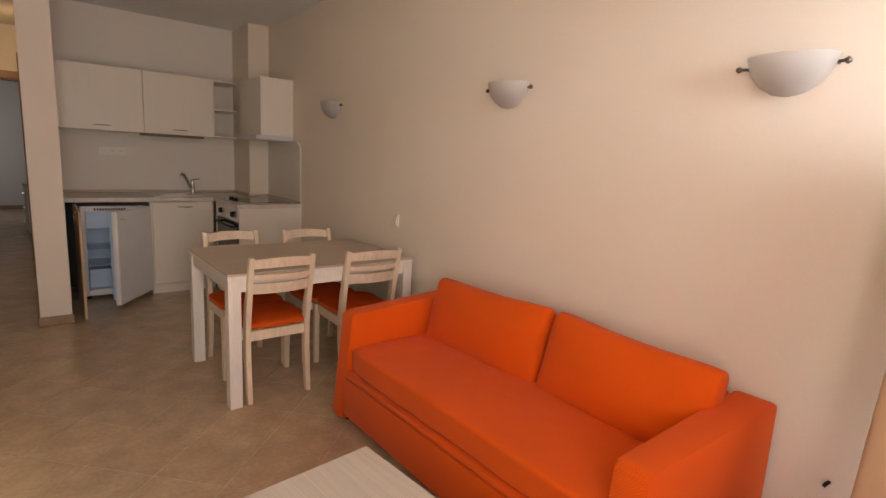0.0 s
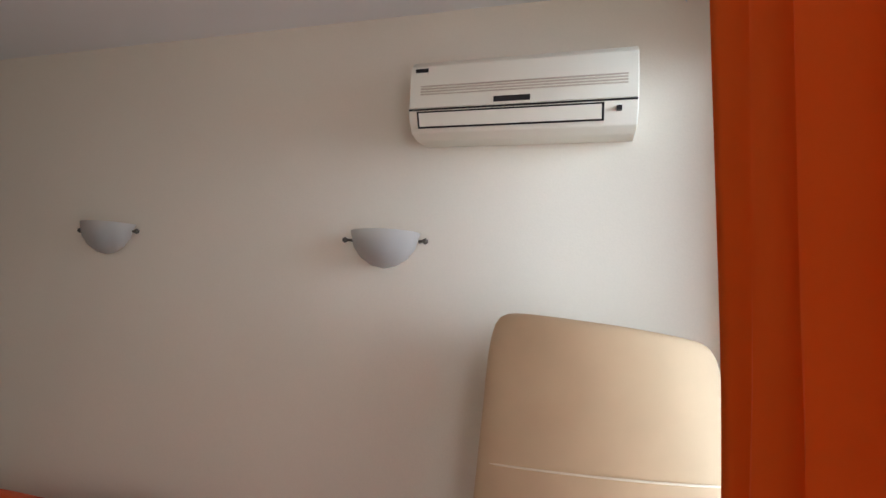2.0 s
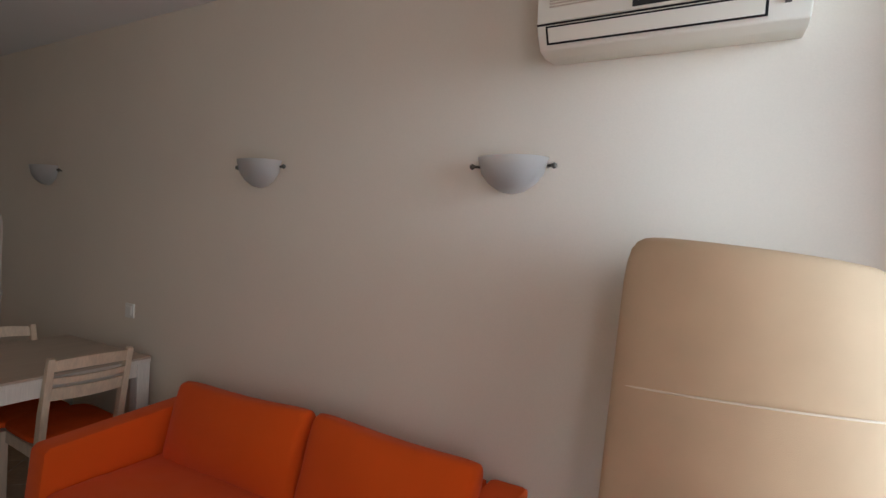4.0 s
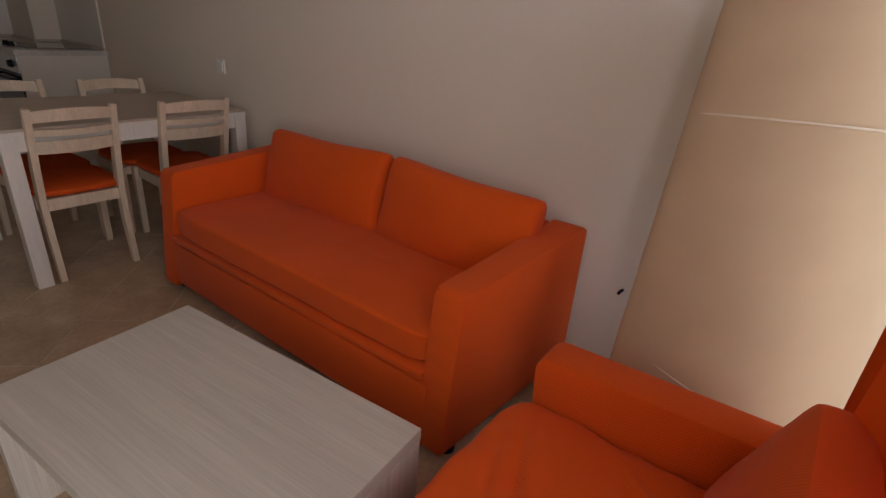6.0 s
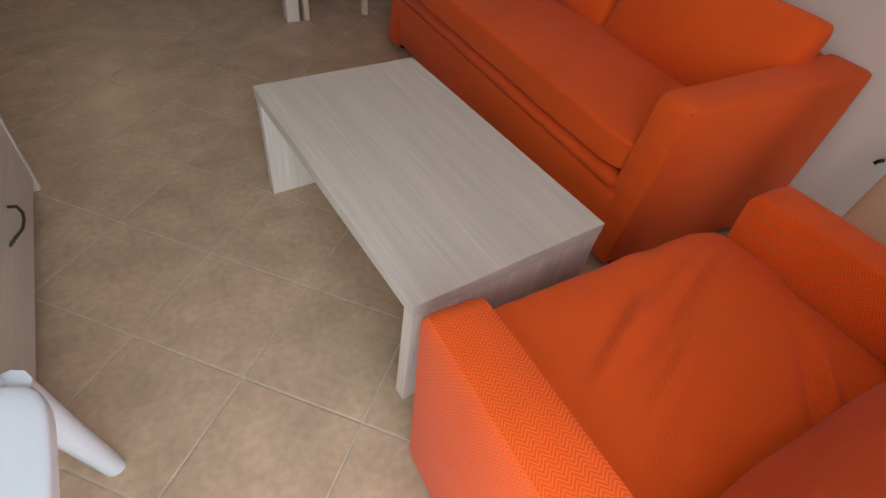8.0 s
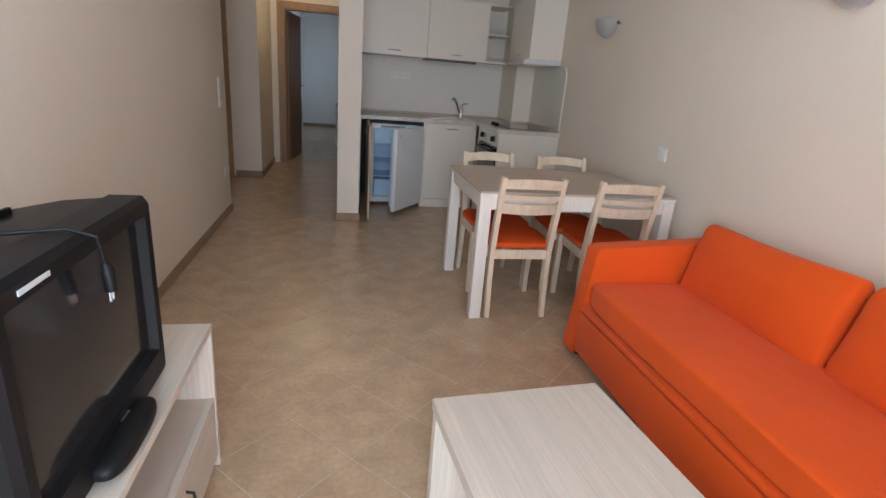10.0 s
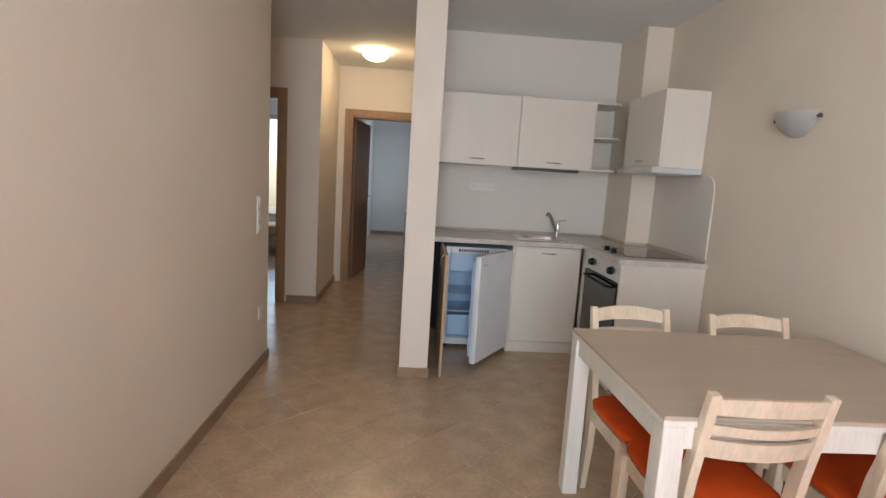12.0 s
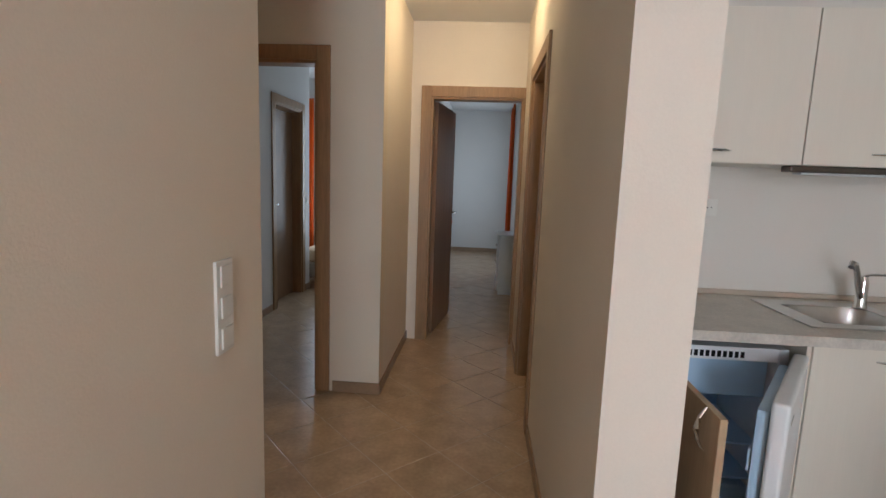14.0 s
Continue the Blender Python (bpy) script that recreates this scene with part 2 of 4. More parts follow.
def rod(points, radius, sides=10, bm=None, flat=1.0, taper=None):
    """A round bar along the points. flat squeezes it; taper gives a factor at each point."""
    own = bmesh.new()
    pts = [Vector(p) for p in points]
    rings = []
    for i, p in enumerate(pts):
        d = (pts[min(i + 1, len(pts) - 1)] - pts[max(i - 1, 0)]).normalized()
        side = d.cross(Vector((0, 0, 1)))
        side = side.normalized() if side.length > 0.05 else Vector((1, 0, 0))
        up = side.cross(d).normalized()
        r = radius * (taper[i] if taper else 1)
        rings.append([own.verts.new(p + side * r * math.cos(k * math.tau / sides) + up * r * flat * math.sin(k * math.tau / sides)) for k in range(sides)])
    for a, b in zip(rings, rings[1:]):
        for k in range(sides):
            own.faces.new((a[k], a[(k + 1) % sides], b[(k + 1) % sides], b[k]))
    own.faces.new(rings[0]), own.faces.new(rings[-1])
    if bm is None:
        return own
    join(bm, own)
    return bm


def plate(outline, axis, lo, hi, bevel=0.0):
    """A flat piece: a 2D outline pushed along axis from lo to hi."""
    own = bmesh.new()
    i = "XYZ".index(axis)

    def at(p, v):
        q = [p[0], p[1]]
        q.insert(i, v)
        return q
    low, top = [own.verts.new(at(p, lo)) for p in outline], [own.verts.new(at(p, hi)) for p in outline]
    own.faces.new(low), own.faces.new(top)
    for k in range(len(outline)):
        j = (k + 1) % len(outline)
        own.faces.new((low[k], low[j], top[j], top[k]))
    if bevel:
        bmesh.ops.bevel(own, geom=own.edges[:], offset=bevel, segments=2, profile=0.6, affect="EDGES")
    return own


def pillow(lo, hi, cuts=14, puff=0.35, seed=0.0, wrinkle=0.008, square=5.0):
    """A soft upholstered block: a rounded box that swells in the middle, with uneven folds."""
    own = bmesh.new()
    bmesh.ops.create_cube(own, size=2)
    bmesh.ops.subdivide_edges(own, edges=own.edges[:], cuts=cuts, use_grid_fill=True)
    c, h = [(lo[i] + hi[i]) / 2 for i in range(3)], [(hi[i] - lo[i]) / 2 for i in range(3)]
    thin = min(range(3), key=lambda i: h[i])
    for v in own.verts:
        p = v.co.copy()
        n = (abs(p.x) ** square + abs(p.y) ** square + abs(p.z) ** square) ** (1 / square)
        q = p / n
        a, b = [q[i] for i in range(3) if i != thin]
        swell = 1 - puff * (1 - (1 - a * a) * (1 - b * b)) * 0.9
        q[thin] *= swell
        w = Vector([c[i] + q[i] * h[i] for i in range(3)])
        d = noise.noise(Vector((w.x * 7 + seed, w.y * 7, w.z * 7))) + 0.5 * noise.noise(Vector((w.x * 18, w.y * 18 + seed, w.z * 18)))
        v.co = w + q.normalized() * d * wrinkle
    return own


def lathe(profile, centre, sides=28, start=0.0, turn=math.tau, axis="Z"):
    own = bmesh.new()
    closed = abs(turn - math.tau) < 1e-6
    count = sides if closed else sides + 1
    rings = []
    for k in range(count):
        a = start + turn * k / sides
        rings.append([own.verts.new((centre[0] + r * math.cos(a), centre[1] + r * math.sin(a), centre[2] + z)) for r, z in profile])
    for k in range(sides):
        p, q = rings[k], rings[(k + 1) % count]
        for i in range(len(profile) - 1):
            own.faces.new((p[i], q[i], q[i + 1], p[i + 1]))
    bmesh.ops.remove_doubles(own, verts=own.verts, dist=1e-5)
    return own


def wall(name, lo, hi, mat, openings=(), label="painted plaster wall"):
    """A wall with thickness; openings: (from, to, low, high) along its length, cut right through."""
    bm = bmesh.new()
    i = 0 if hi[0] - lo[0] > hi[1] - lo[1] else 1
    cuts = sorted(openings)
    edge = lo[i]

    def piece(a, b, z0, z1):
        if b - a > 1e-4 and z1 - z0 > 1e-4:
            p, q = list(lo), list(hi)
            p[i], q[i], p[2], q[2] = a, b, z0, z1
            box(p, q, bm=bm)
    for a, b, z0, z1 in cuts:
        piece(edge, a, lo[2], hi[2])
        piece(a, b, lo[2], z0)
        piece(a, b, z1, hi[2])
        edge = b
    piece(edge, hi[i], lo[2], hi[2])
    return tagged(part(name, bm, mat), label, "wall", kind="structure")

# ---- setting ----
H = 2.565          # ceiling
XL, XR = -0.195, 2.69   # side walls of the living room
wall("wall_sofa_side", (XR, -0.3, -0.05), (XR + 0.2, 6.5, H), WALL, label="cream painted plaster wall behind the sofa")
wall("wall_window", (XL - 0.2, -0.25, -0.05), (XR, 0.0, H), WALL, [(0.05, 2.62, 0.03, 2.36)], "cream wall with a wide balcony opening")
wall("wall_television_side", (XL - 0.2, 0.0, -0.05), (XL, 5.35, H), WALL, label="cream painted plaster wall behind the television")
wall("wall_kitchen_back", (0.935, 6.28, -0.05), (XR, 6.48, H), KWALL, label="pale painted kitchen wall")
wall("wall_kitchen_end", (0.745, 5.09, -0.05), (0.935, 8.07, H), CORR, [(6.62, 7.42, -0.05, 2.03)], "cream wall end between kitchen and corridor")
wall("wall_bedroom_door", (-2.2, 6.94, -0.05), (-0.155, 7.06, H), WALL, [(-1.34, -0.54, -0.05, 2.03)], "cream wall with a bedroom doorway")
wall("wall_corridor_side", (-0.275, 7.06, -0.05), (-0.155, 8.07, H), CORR, label="cream corridor wall")
wall("wall_corridor_end", (-0.275, 8.07, -0.05), (1.2, 8.19, H), CORR, [(-0.005, 0.745, -0.05, 2.01)], "cream corridor end wall with a doorway")
wall("wall_hall_left", (-2.2, 5.35, -0.05), (-2.0, 6.94, H), WALL)
wall("wall_hall_near", (-2.2, 5.15, -0.05), (XL - 0.2, 5.35, H), WALL)
wall("wall_bedroom_side", (-1.72, 7.06, -0.05), (-1.57, 9.75, H), COOL, [(8.75, 9.5, -0.05, 2.03)])
wall("wall_bedroom_far", (-2.8, 10.6, -0.05), (-0.275, 10.8, H), COOL, [(-1.82, -0.8, 0.5, 2.2)])
wall("wall_bedroom_return", (-2.6, 9.60, -0.05), (-1.72, 9.75, H), COOL)
wall("wall_bedroom_left", (-2.8, 9.8, -0.05), (-2.65, 10.6, H), COOL)
wall("wall_bedroom_between", (-0.275, 8.19, -0.05), (-0.155, 13.4, H), COOL)
wall("wall_bathroom_back", (-2.6, 8.5, -0.05), (-2.5, 9.8, H), COOL)
wall("wall_far_bedroom_end", (-0.4, 13.4, -0.05), (1.2, 13.6, H), COOL)
wall("wall_far_bedroom_window", (1.0, 8.19, -0.05), (1.2, 13.4, H), COOL, [(11.0, 12.7, 0.75, 2.2)])
wall("wall_bathroom", (1.9, 6.48, -0.05), (2.0, 8.19, H), COOL)
wall("wall_bathroom_end", (1.2, 8.07, -0.05), (1.9, 8.19, H), COOL)
tagged(part("wall_flue", box((2.49, 5.775, 0.0), (XR, 6.28, H)), WALL), "boxed-in flue in the kitchen corner", "wall", kind="structure")
tagged(part("ceiling", box((-2.8, -0.3, H), (3.0, 13.7, H + 0.15)), CEIL), "white painted ceiling", "ceiling", kind="structure")
tagged(part("ground", plate([(-60, -60), (60, -60), (60, 70), (-60, 70)], "Z", -3.6, -3.5), EARTH), "bare ground far below the balcony", "ground", kind="structure")
tagged(part("balcony_slab", box((-1.2, -1.7, -0.2), (3.6, -0.25, -0.05), 0.01), CONCRETE), "concrete balcony slab outside the window", "balcony", kind="structure")


def skirting(name, pieces):
    bm = bmesh.new()
    for lo, hi in pieces:
        box(lo, hi, 0.003, 1, bm)
    tagged(part(name, bm, BASE), "brown tiled skirting along the wall foot", "skirting", kind="structure")


S, T = 0.07, 0.012
skirting("baseboard_television_wall", [((XL, 0.0, 0), (XL + T, 5.35 + T, S)), ((XL - 0.2, 5.35, 0), (XL, 5.35 + T, S))])
skirting("baseboard_sofa_wall", [((XR - T, 0.0, 0), (XR, 4.94, S))])
skirting("baseboard_wall_end", [((0.745 - T, 5.09 - T, 0), (0.945, 5.09, S)), ((0.745 - T, 5.09, 0), (0.745, 6.53, S)), ((0.745 - T, 7.51, 0), (0.745, 8.07, S))])
skirting("baseboard_corridor", [((-0.45, 6.94 - T, 0), (-0.155 + T, 6.94, S)), ((-0.155, 6.94, 0), (-0.155 + T, 8.07, S))])
skirting("baseboard_far_bedroom", [((-0.155, 13.4 - T, 0), (1.0, 13.4, S)), ((1.0 - T, 8.2, 0), (1.0, 13.4 - T, S))])
skirting("baseboard_bedroom", [((-1.57, 7.06, 0), (-1.57 + T, 8.66, S)), ((-1.57, 9.59, 0), (-1.57 + T, 9.75, S)), ((-2.6, 10.6 - T, 0), (-0.275, 10.6, S))])


def doorway(name, axis, a, b, face, back, top, label):
    """A veneered door lining with a flat architrave on the side at face. axis: the one along the wall."""
    e = thing(name, ((a + b) / 2, face, 0) if axis == "X" else (face, (a + b) / 2, 0), label, "door frame", kind="structure")
    s = 1 if back > face else -1
    w, t = 0.07, 0.016

    def put(nm, u0, u1, v0, v1, z0, z1):
        v0, v1 = min(v0, v1), max(v0, v1)
        lo, hi = ((u0, v0, z0), (u1, v1, z1)) if axis == "X" else ((v0, u0, z0), (v1, u1, z1))
        part(nm, box(lo, hi, 0.004), DOORWOOD, e)
    put("architrave", a - w, a + 0.012, face, face - s * t, 0, top + w)
    put("architrave", b - 0.012, b + w, face, face - s * t, 0, top + w)
    put("architrave_head", a + 0.012, b - 0.012, face, face - s * t, top - 0.012, top + w)
    put("jamb", a + 0.001, a + 0.028, face, back, 0, top - 0.03)
    put("jamb", b - 0.028, b - 0.001, face, back, 0, top - 0.03)
    put("head", a + 0.001, b - 0.001, face, back, top - 0.03, top - 0.001)
    put("architrave", a - w, a + 0.012, back, back + s * t, 0, top + w)
    put("architrave", b - 0.012, b + w, back, back + s * t, 0, top + w)
    put("architrave_head", a + 0.012, b - 0.012, back, back + s * t, top - 0.012, top + w)
    return e


doorway("door_frame_end", "X", -0.005, 0.745, 8.07, 8.19, 2.01, "oak veneer door lining at the corridor end")
doorway("door_frame_bedroom", "X", -1.34, -0.54, 6.94, 7.06, 2.03, "oak veneer door lining of the bedroom")
doorway("door_frame_bathroom", "Y", 6.62, 7.42, 0.745, 0.935, 2.03, "oak veneer door lining in the corridor")
doorway("door_frame_ensuite", "Y", 8.75, 9.5, -1.57, -1.72, 2.03, "oak veneer door lining inside the bedroom")


def lever(parent, at, out, along):
    """A lever handle on its plate: out is the way off the leaf, along the way of the lever."""
    o, a, p = Vector(out), Vector(along), Vector(at)
    bm = rod([p, p + o * 0.05, p + o * 0.055 + a * 0.02, p + o * 0.055 + a * 0.12], 0.009)
    part("door_handle", bm, CHROME, parent, "chrome lever handle", True)
    q = p - Vector((0, 0, 0.09)) + o * 0.004
    part("keyhole_plate", rod([q, q + o * 0.006], 0.022, 14), CHROME, parent, "", True)


def door(name, hinge, angle, wide, label, handle_side=1):
    e = thing(name, hinge, label, "door", kind="structure")
    bm = box((hinge[0], hinge[1] - 0.02, 0.008), (hinge[0] + wide, hinge[1] + 0.02, 1.98), 0.003)
    part("leaf", bm, DOORLEAF, e)
    for s in (1, -1):
        lever(e, (hinge[0] + wide - 0.06, hinge[1] + 0.02 * s, 1.03), (0, s, 0), (-1, 0, 0))
    e.rotation_euler.z = radians(angle)
    return e


door("door_1", (0.03, 8.23, 0), 82, 0.74, "brown veneered door standing open into the far bedroom")
door("door_2", (0.83, 7.41, 0), -90, 0.78, "brown veneered door, closed, in the corridor")
door("door_3", (-1.69, 9.485, 0), -90, 0.72, "brown veneered door, closed, inside the bedroom")


def window(name, axis, a, b, z0, z1, y, label, leaves=2):
    """A white window with its frame and panes."""
    e = thing(name, ((a + b) / 2, y, z0) if axis == "X" else (y, (a + b) / 2, z0), label, "window", kind="structure")

    def put(nm, u0, u1, w0, w1, mat, d=0.03, bevel=0.006):
        lo, hi = ((u0, y - d, w0), (u1, y + d, w1)) if axis == "X" else ((y - d, u0, w0), (y + d, u1, w1))
        ob = part(nm, box(lo, hi, bevel), mat, e)
        return ob
    f = 0.06
    put("window_frame", a, a + f, z0, z1, WHITEPLASTIC)
    put("window_frame", b - f, b, z0, z1, WHITEPLASTIC)
    put("window_frame", a + f, b - f, z0, z0 + f, WHITEPLASTIC)
    put("window_frame", a + f, b - f, z1 - f, z1, WHITEPLASTIC)
    step = (b - a - 2 * f) / leaves
    for k in range(leaves):
        u = a + f + k * step
        if k:
            put("mullion", u - 0.04, u + 0.04, z0 + f, z1 - f, WHITEPLASTIC)
        g = put("pane", u + (0.04 if k else 0), u + step - (0.04 if k < leaves - 1 else 0), z0 + f, z1 - f, PANE, 0.004, 0)
        g.visible_shadow = False


window("window_1", "X", 0.05, 2.62, 0.03, 2.36, -0.17, "white framed sliding balcony window", 3)
window("window_2", "X", -1.82, -0.8, 0.5, 2.2, 10.7, "bright white framed bedroom window")
window("window_3", "Y", 11.0, 12.7, 0.75, 2.2, 1.1, "white framed window of the far bedroom")


# ---- living room ----
def curtain(name, p, q, z0, z1, folds, depth, label, swing=0.0):
    e = thing(name, (*((Vector(p) + Vector(q)) / 2), z0), label, "curtain")
    a, b = Vector((*p, 0)), Vector((*q, 0))
    d = (b - a)
    n = Vector((-d.y, d.x, 0)).normalized()
    bm = bmesh.new()
    cols, rows = folds * 14, 24
    grid = []
    for j in range(rows + 1):
        v = j / rows
        row = []
        for i in range(cols + 1):
            u = i / cols
            wob = 0.35 * noise.noise(Vector((u * folds * 0.8, v * 1.2, 3.0)))
            amp = depth * (0.55 + 0.45 * (1 - v)) * (0.7 + 0.6 * noise.noise(Vector((u * folds * 0.7, 7.0, v * 0.5))))
            off = amp * math.sin((u * folds + wob) * math.tau)
            out = swing * u ** 2.2 * (1 + 0.35 * max(0.0, 0.55 - v))
            row.append(bm.verts.new(a + d * (u + 0.012 * math.sin(v * 5 + u * 9)) + n * (off + out) + Vector((0, 0, z0 + (z1 - z0) * v))))
        grid.append(row)
    for j in range(rows):
        for i in range(cols):
            bm.faces.new((grid[j][i], grid[j][i + 1], grid[j + 1][i + 1], grid[j + 1][i]))
    ob = part("cloth", bm, CURTAIN, e, "", True)
    sol = ob.modifiers.new("thickness", "SOLIDIFY")
    sol.thickness = 0.002
    return e


curtain("curtain", (1.22, 0.05), (2.0, 0.06), 0.03, 2.5, 6, 0.072, "orange cloth curtain hanging in folds at the balcony window", 0.17)
rail = thing("curtain_rail", (1.3, 0.17, 2.5), "white curtain rail with hooks under the ceiling", "curtain rail")
part("track", box((0.0, 0.15, 2.512), (2.66, 0.19, 2.532), 0.004), WHITEPLASTIC, rail)
for x in (0.3, 1.3, 2.55):
    part("bracket", box((x, 0.155, 2.533), (x + 0.03, 0.185, H), 0.003), WHITEPLASTIC, rail)
for x in (2.28, 2.36, 2.44, 2.5, 2.6, 2.63):
    part("hook", rod([(x, 0.17, 2.511), (x, 0.172, 2.495), (x + 0.006, 0.172, 2.482), (x, 0.172, 2.472)], 0.0028, 6), WHITEPLASTIC, rail)


def cushion(wide, high, thick, seed, sag=0.02, belly=0.5):
    """A loose back cushion in the YZ plane: piped rim, full belly, peaked corners and creases that run from the seam."""
    own = bmesh.new()
    n, m = 30, 22
    sides = []
    for s in (-1, 1):
        grid = []
        for i in range(n + 1):
            row = []
            for j in range(m + 1):
                u, v = 2 * i / n - 1, 2 * j / m - 1
                u, v = math.sin(u * math.pi / 2), math.sin(v * math.pi / 2)
                pull = 1 - sag * (1 - v * v) * abs(u) ** 3 / (wide / 2)
                lift = 1 - sag * (1 - u * u) * abs(v) ** 3 / (high / 2)
                full = (1 - abs(u) ** 6) * (1 - abs(v) ** 6)
                t = thick / 2 * ((1 - belly) * min(1.0, full * 6) ** 0.5 + belly * ((1 - u * u) * (1 - v * v)) ** 0.6)
                rim = max(abs(u), abs(v))
                crease = 0.010 * noise.noise(Vector((u * (9 if abs(v) > 0.6 else 3), v * (7 if abs(u) > 0.6 else 3), seed))) * max(0.0, rim - 0.4) * (1 - rim ** 8)
                fold = 0.010 * noise.noise(Vector((u * 1.6 + seed, v * 2.4, s * 3.0))) * full
                soft = 1 - 0.07 * abs(u * v) ** 5
                u, v = u * soft, v * soft
                row.append(own.verts.new((s * (t + crease + fold + 0.002), u * pull * wide / 2, v * lift * high / 2)))
            grid.append(row)
        for i in range(n):
            for j in range(m):
                own.faces.new((grid[i][j], grid[i + 1][j], grid[i + 1][j + 1], grid[i][j + 1]))
        sides.append(grid)
    rim_verts = [v for v in own.verts if v.is_boundary]
    bmesh.ops.remove_doubles(own, verts=rim_verts, dist=0.006)
    return own


def sofa():
    e = thing("sofa", (2.3, 1.9, 0), "orange herringbone fabric sofa with two loose back cushions", "sofa")
    x0, x1, y0, y1 = 1.905, 2.66, 1.03, 2.755
    part("base", plate([(x0 + 0.03, 0.05), (x1 - 0.05, 0.05), (x1 - 0.05, 0.27), (x0 + 0.045, 0.27)], "Y", y0 + 0.12, y1 - 0.12, 0.015), ORANGE_Y, e, "", True)
    part("drawer_front", box((x0 + 0.016, y0 + 0.112, 0.055), (x0 + 0.045, y1 - 0.112, 0.256), 0.010), ORANGE_Y, e, "", True)
    for a, b, near in ((y0, y0 + 0.11, True), (y1 - 0.11, y1, False)):
        arm = plate([(x0 + 0.005, 0.03), (x1 + 0.01, 0.03), (x1 + 0.01, 0.607), (x1 - 0.02, 0.615), (x0 + 0.075, 0.575), (x0 + 0.055, 0.555)], "Y", a, b, 0.018)
        if near:
            for v in arm.verts:
                v.co.y += 0.035 * (1 - (v.co.x - x0) / (x1 - x0)) - 0.025 * (v.co.x - x0) / (x1 - x0) * (v.co.y < y0 + 0.05)
        part("armrest", arm, ARM_X, e, "", True)
    part("seat_frame", box((x0 + 0.014, y0 + 0.135, 0.266), (x1 - 0.12, y1 - 0.112, 0.292), 0.009), ORANGE_Y, e, "", True)
    seat = pillow((x0 + 0.026, y0 + 0.128, 0.297), (x1 - 0.12, y1 - 0.112, 0.412), 40, 0.06, 1.0, 0.005, 12)
    for v in seat.verts:
        if v.co.z > 0.36:
            w = (v.co.y - (y0 + y1) / 2) / ((y1 - y0) / 2)
            v.co.z += 0.014 * (1 - w * w) + 0.003 * math.sin(v.co.x * 60 + 4 * noise.noise(v.co * 5)) * max(0.0, noise.noise(Vector((v.co.x * 3, v.co.y * 3, 4.0))))
    part("seat_mattress", seat, ORANGE_Y, e, "", True)
    part("backrest", plate([(x1 - 0.14, 0.2), (x1, 0.2), (x1 + 0.01, 0.60), (x1 - 0.06, 0.60)], "Y", y0 + 0.126, y1 - 0.112, 0.02), ORANGE_Y, e, "", True)
    for k, (a, b) in enumerate(((y0 + 0.075, 1.835), (1.825, y1 - 0.125))):
        bm = cushion(b - a, 0.375, 0.20, 5.0 + k * 7, belly=0.68)
        bmesh.ops.rotate(bm, verts=bm.verts, matrix=Matrix.Rotation(radians(15), 3, "Y"), cent=(0, 0, 0))
        bmesh.ops.rotate(bm, verts=bm.verts, matrix=Matrix.Rotation(radians(-1.5 if k else 2), 3, "X"), cent=(0, 0, 0))
        bmesh.ops.translate(bm, verts=bm.verts, vec=(2.47, (a + b) / 2, 0.558))
        part("back_cushion", bm, ORANGE_Y, e, "", True)
    for x in (x0 + 0.08, x1 - 0.1):
        for y in (y0 + 0.06, y1 - 0.06):
            part("foot", rod([(x, y, 0), (x, y, 0.04)], 0.025, 12), BLACK, e, "black plastic foot", True)


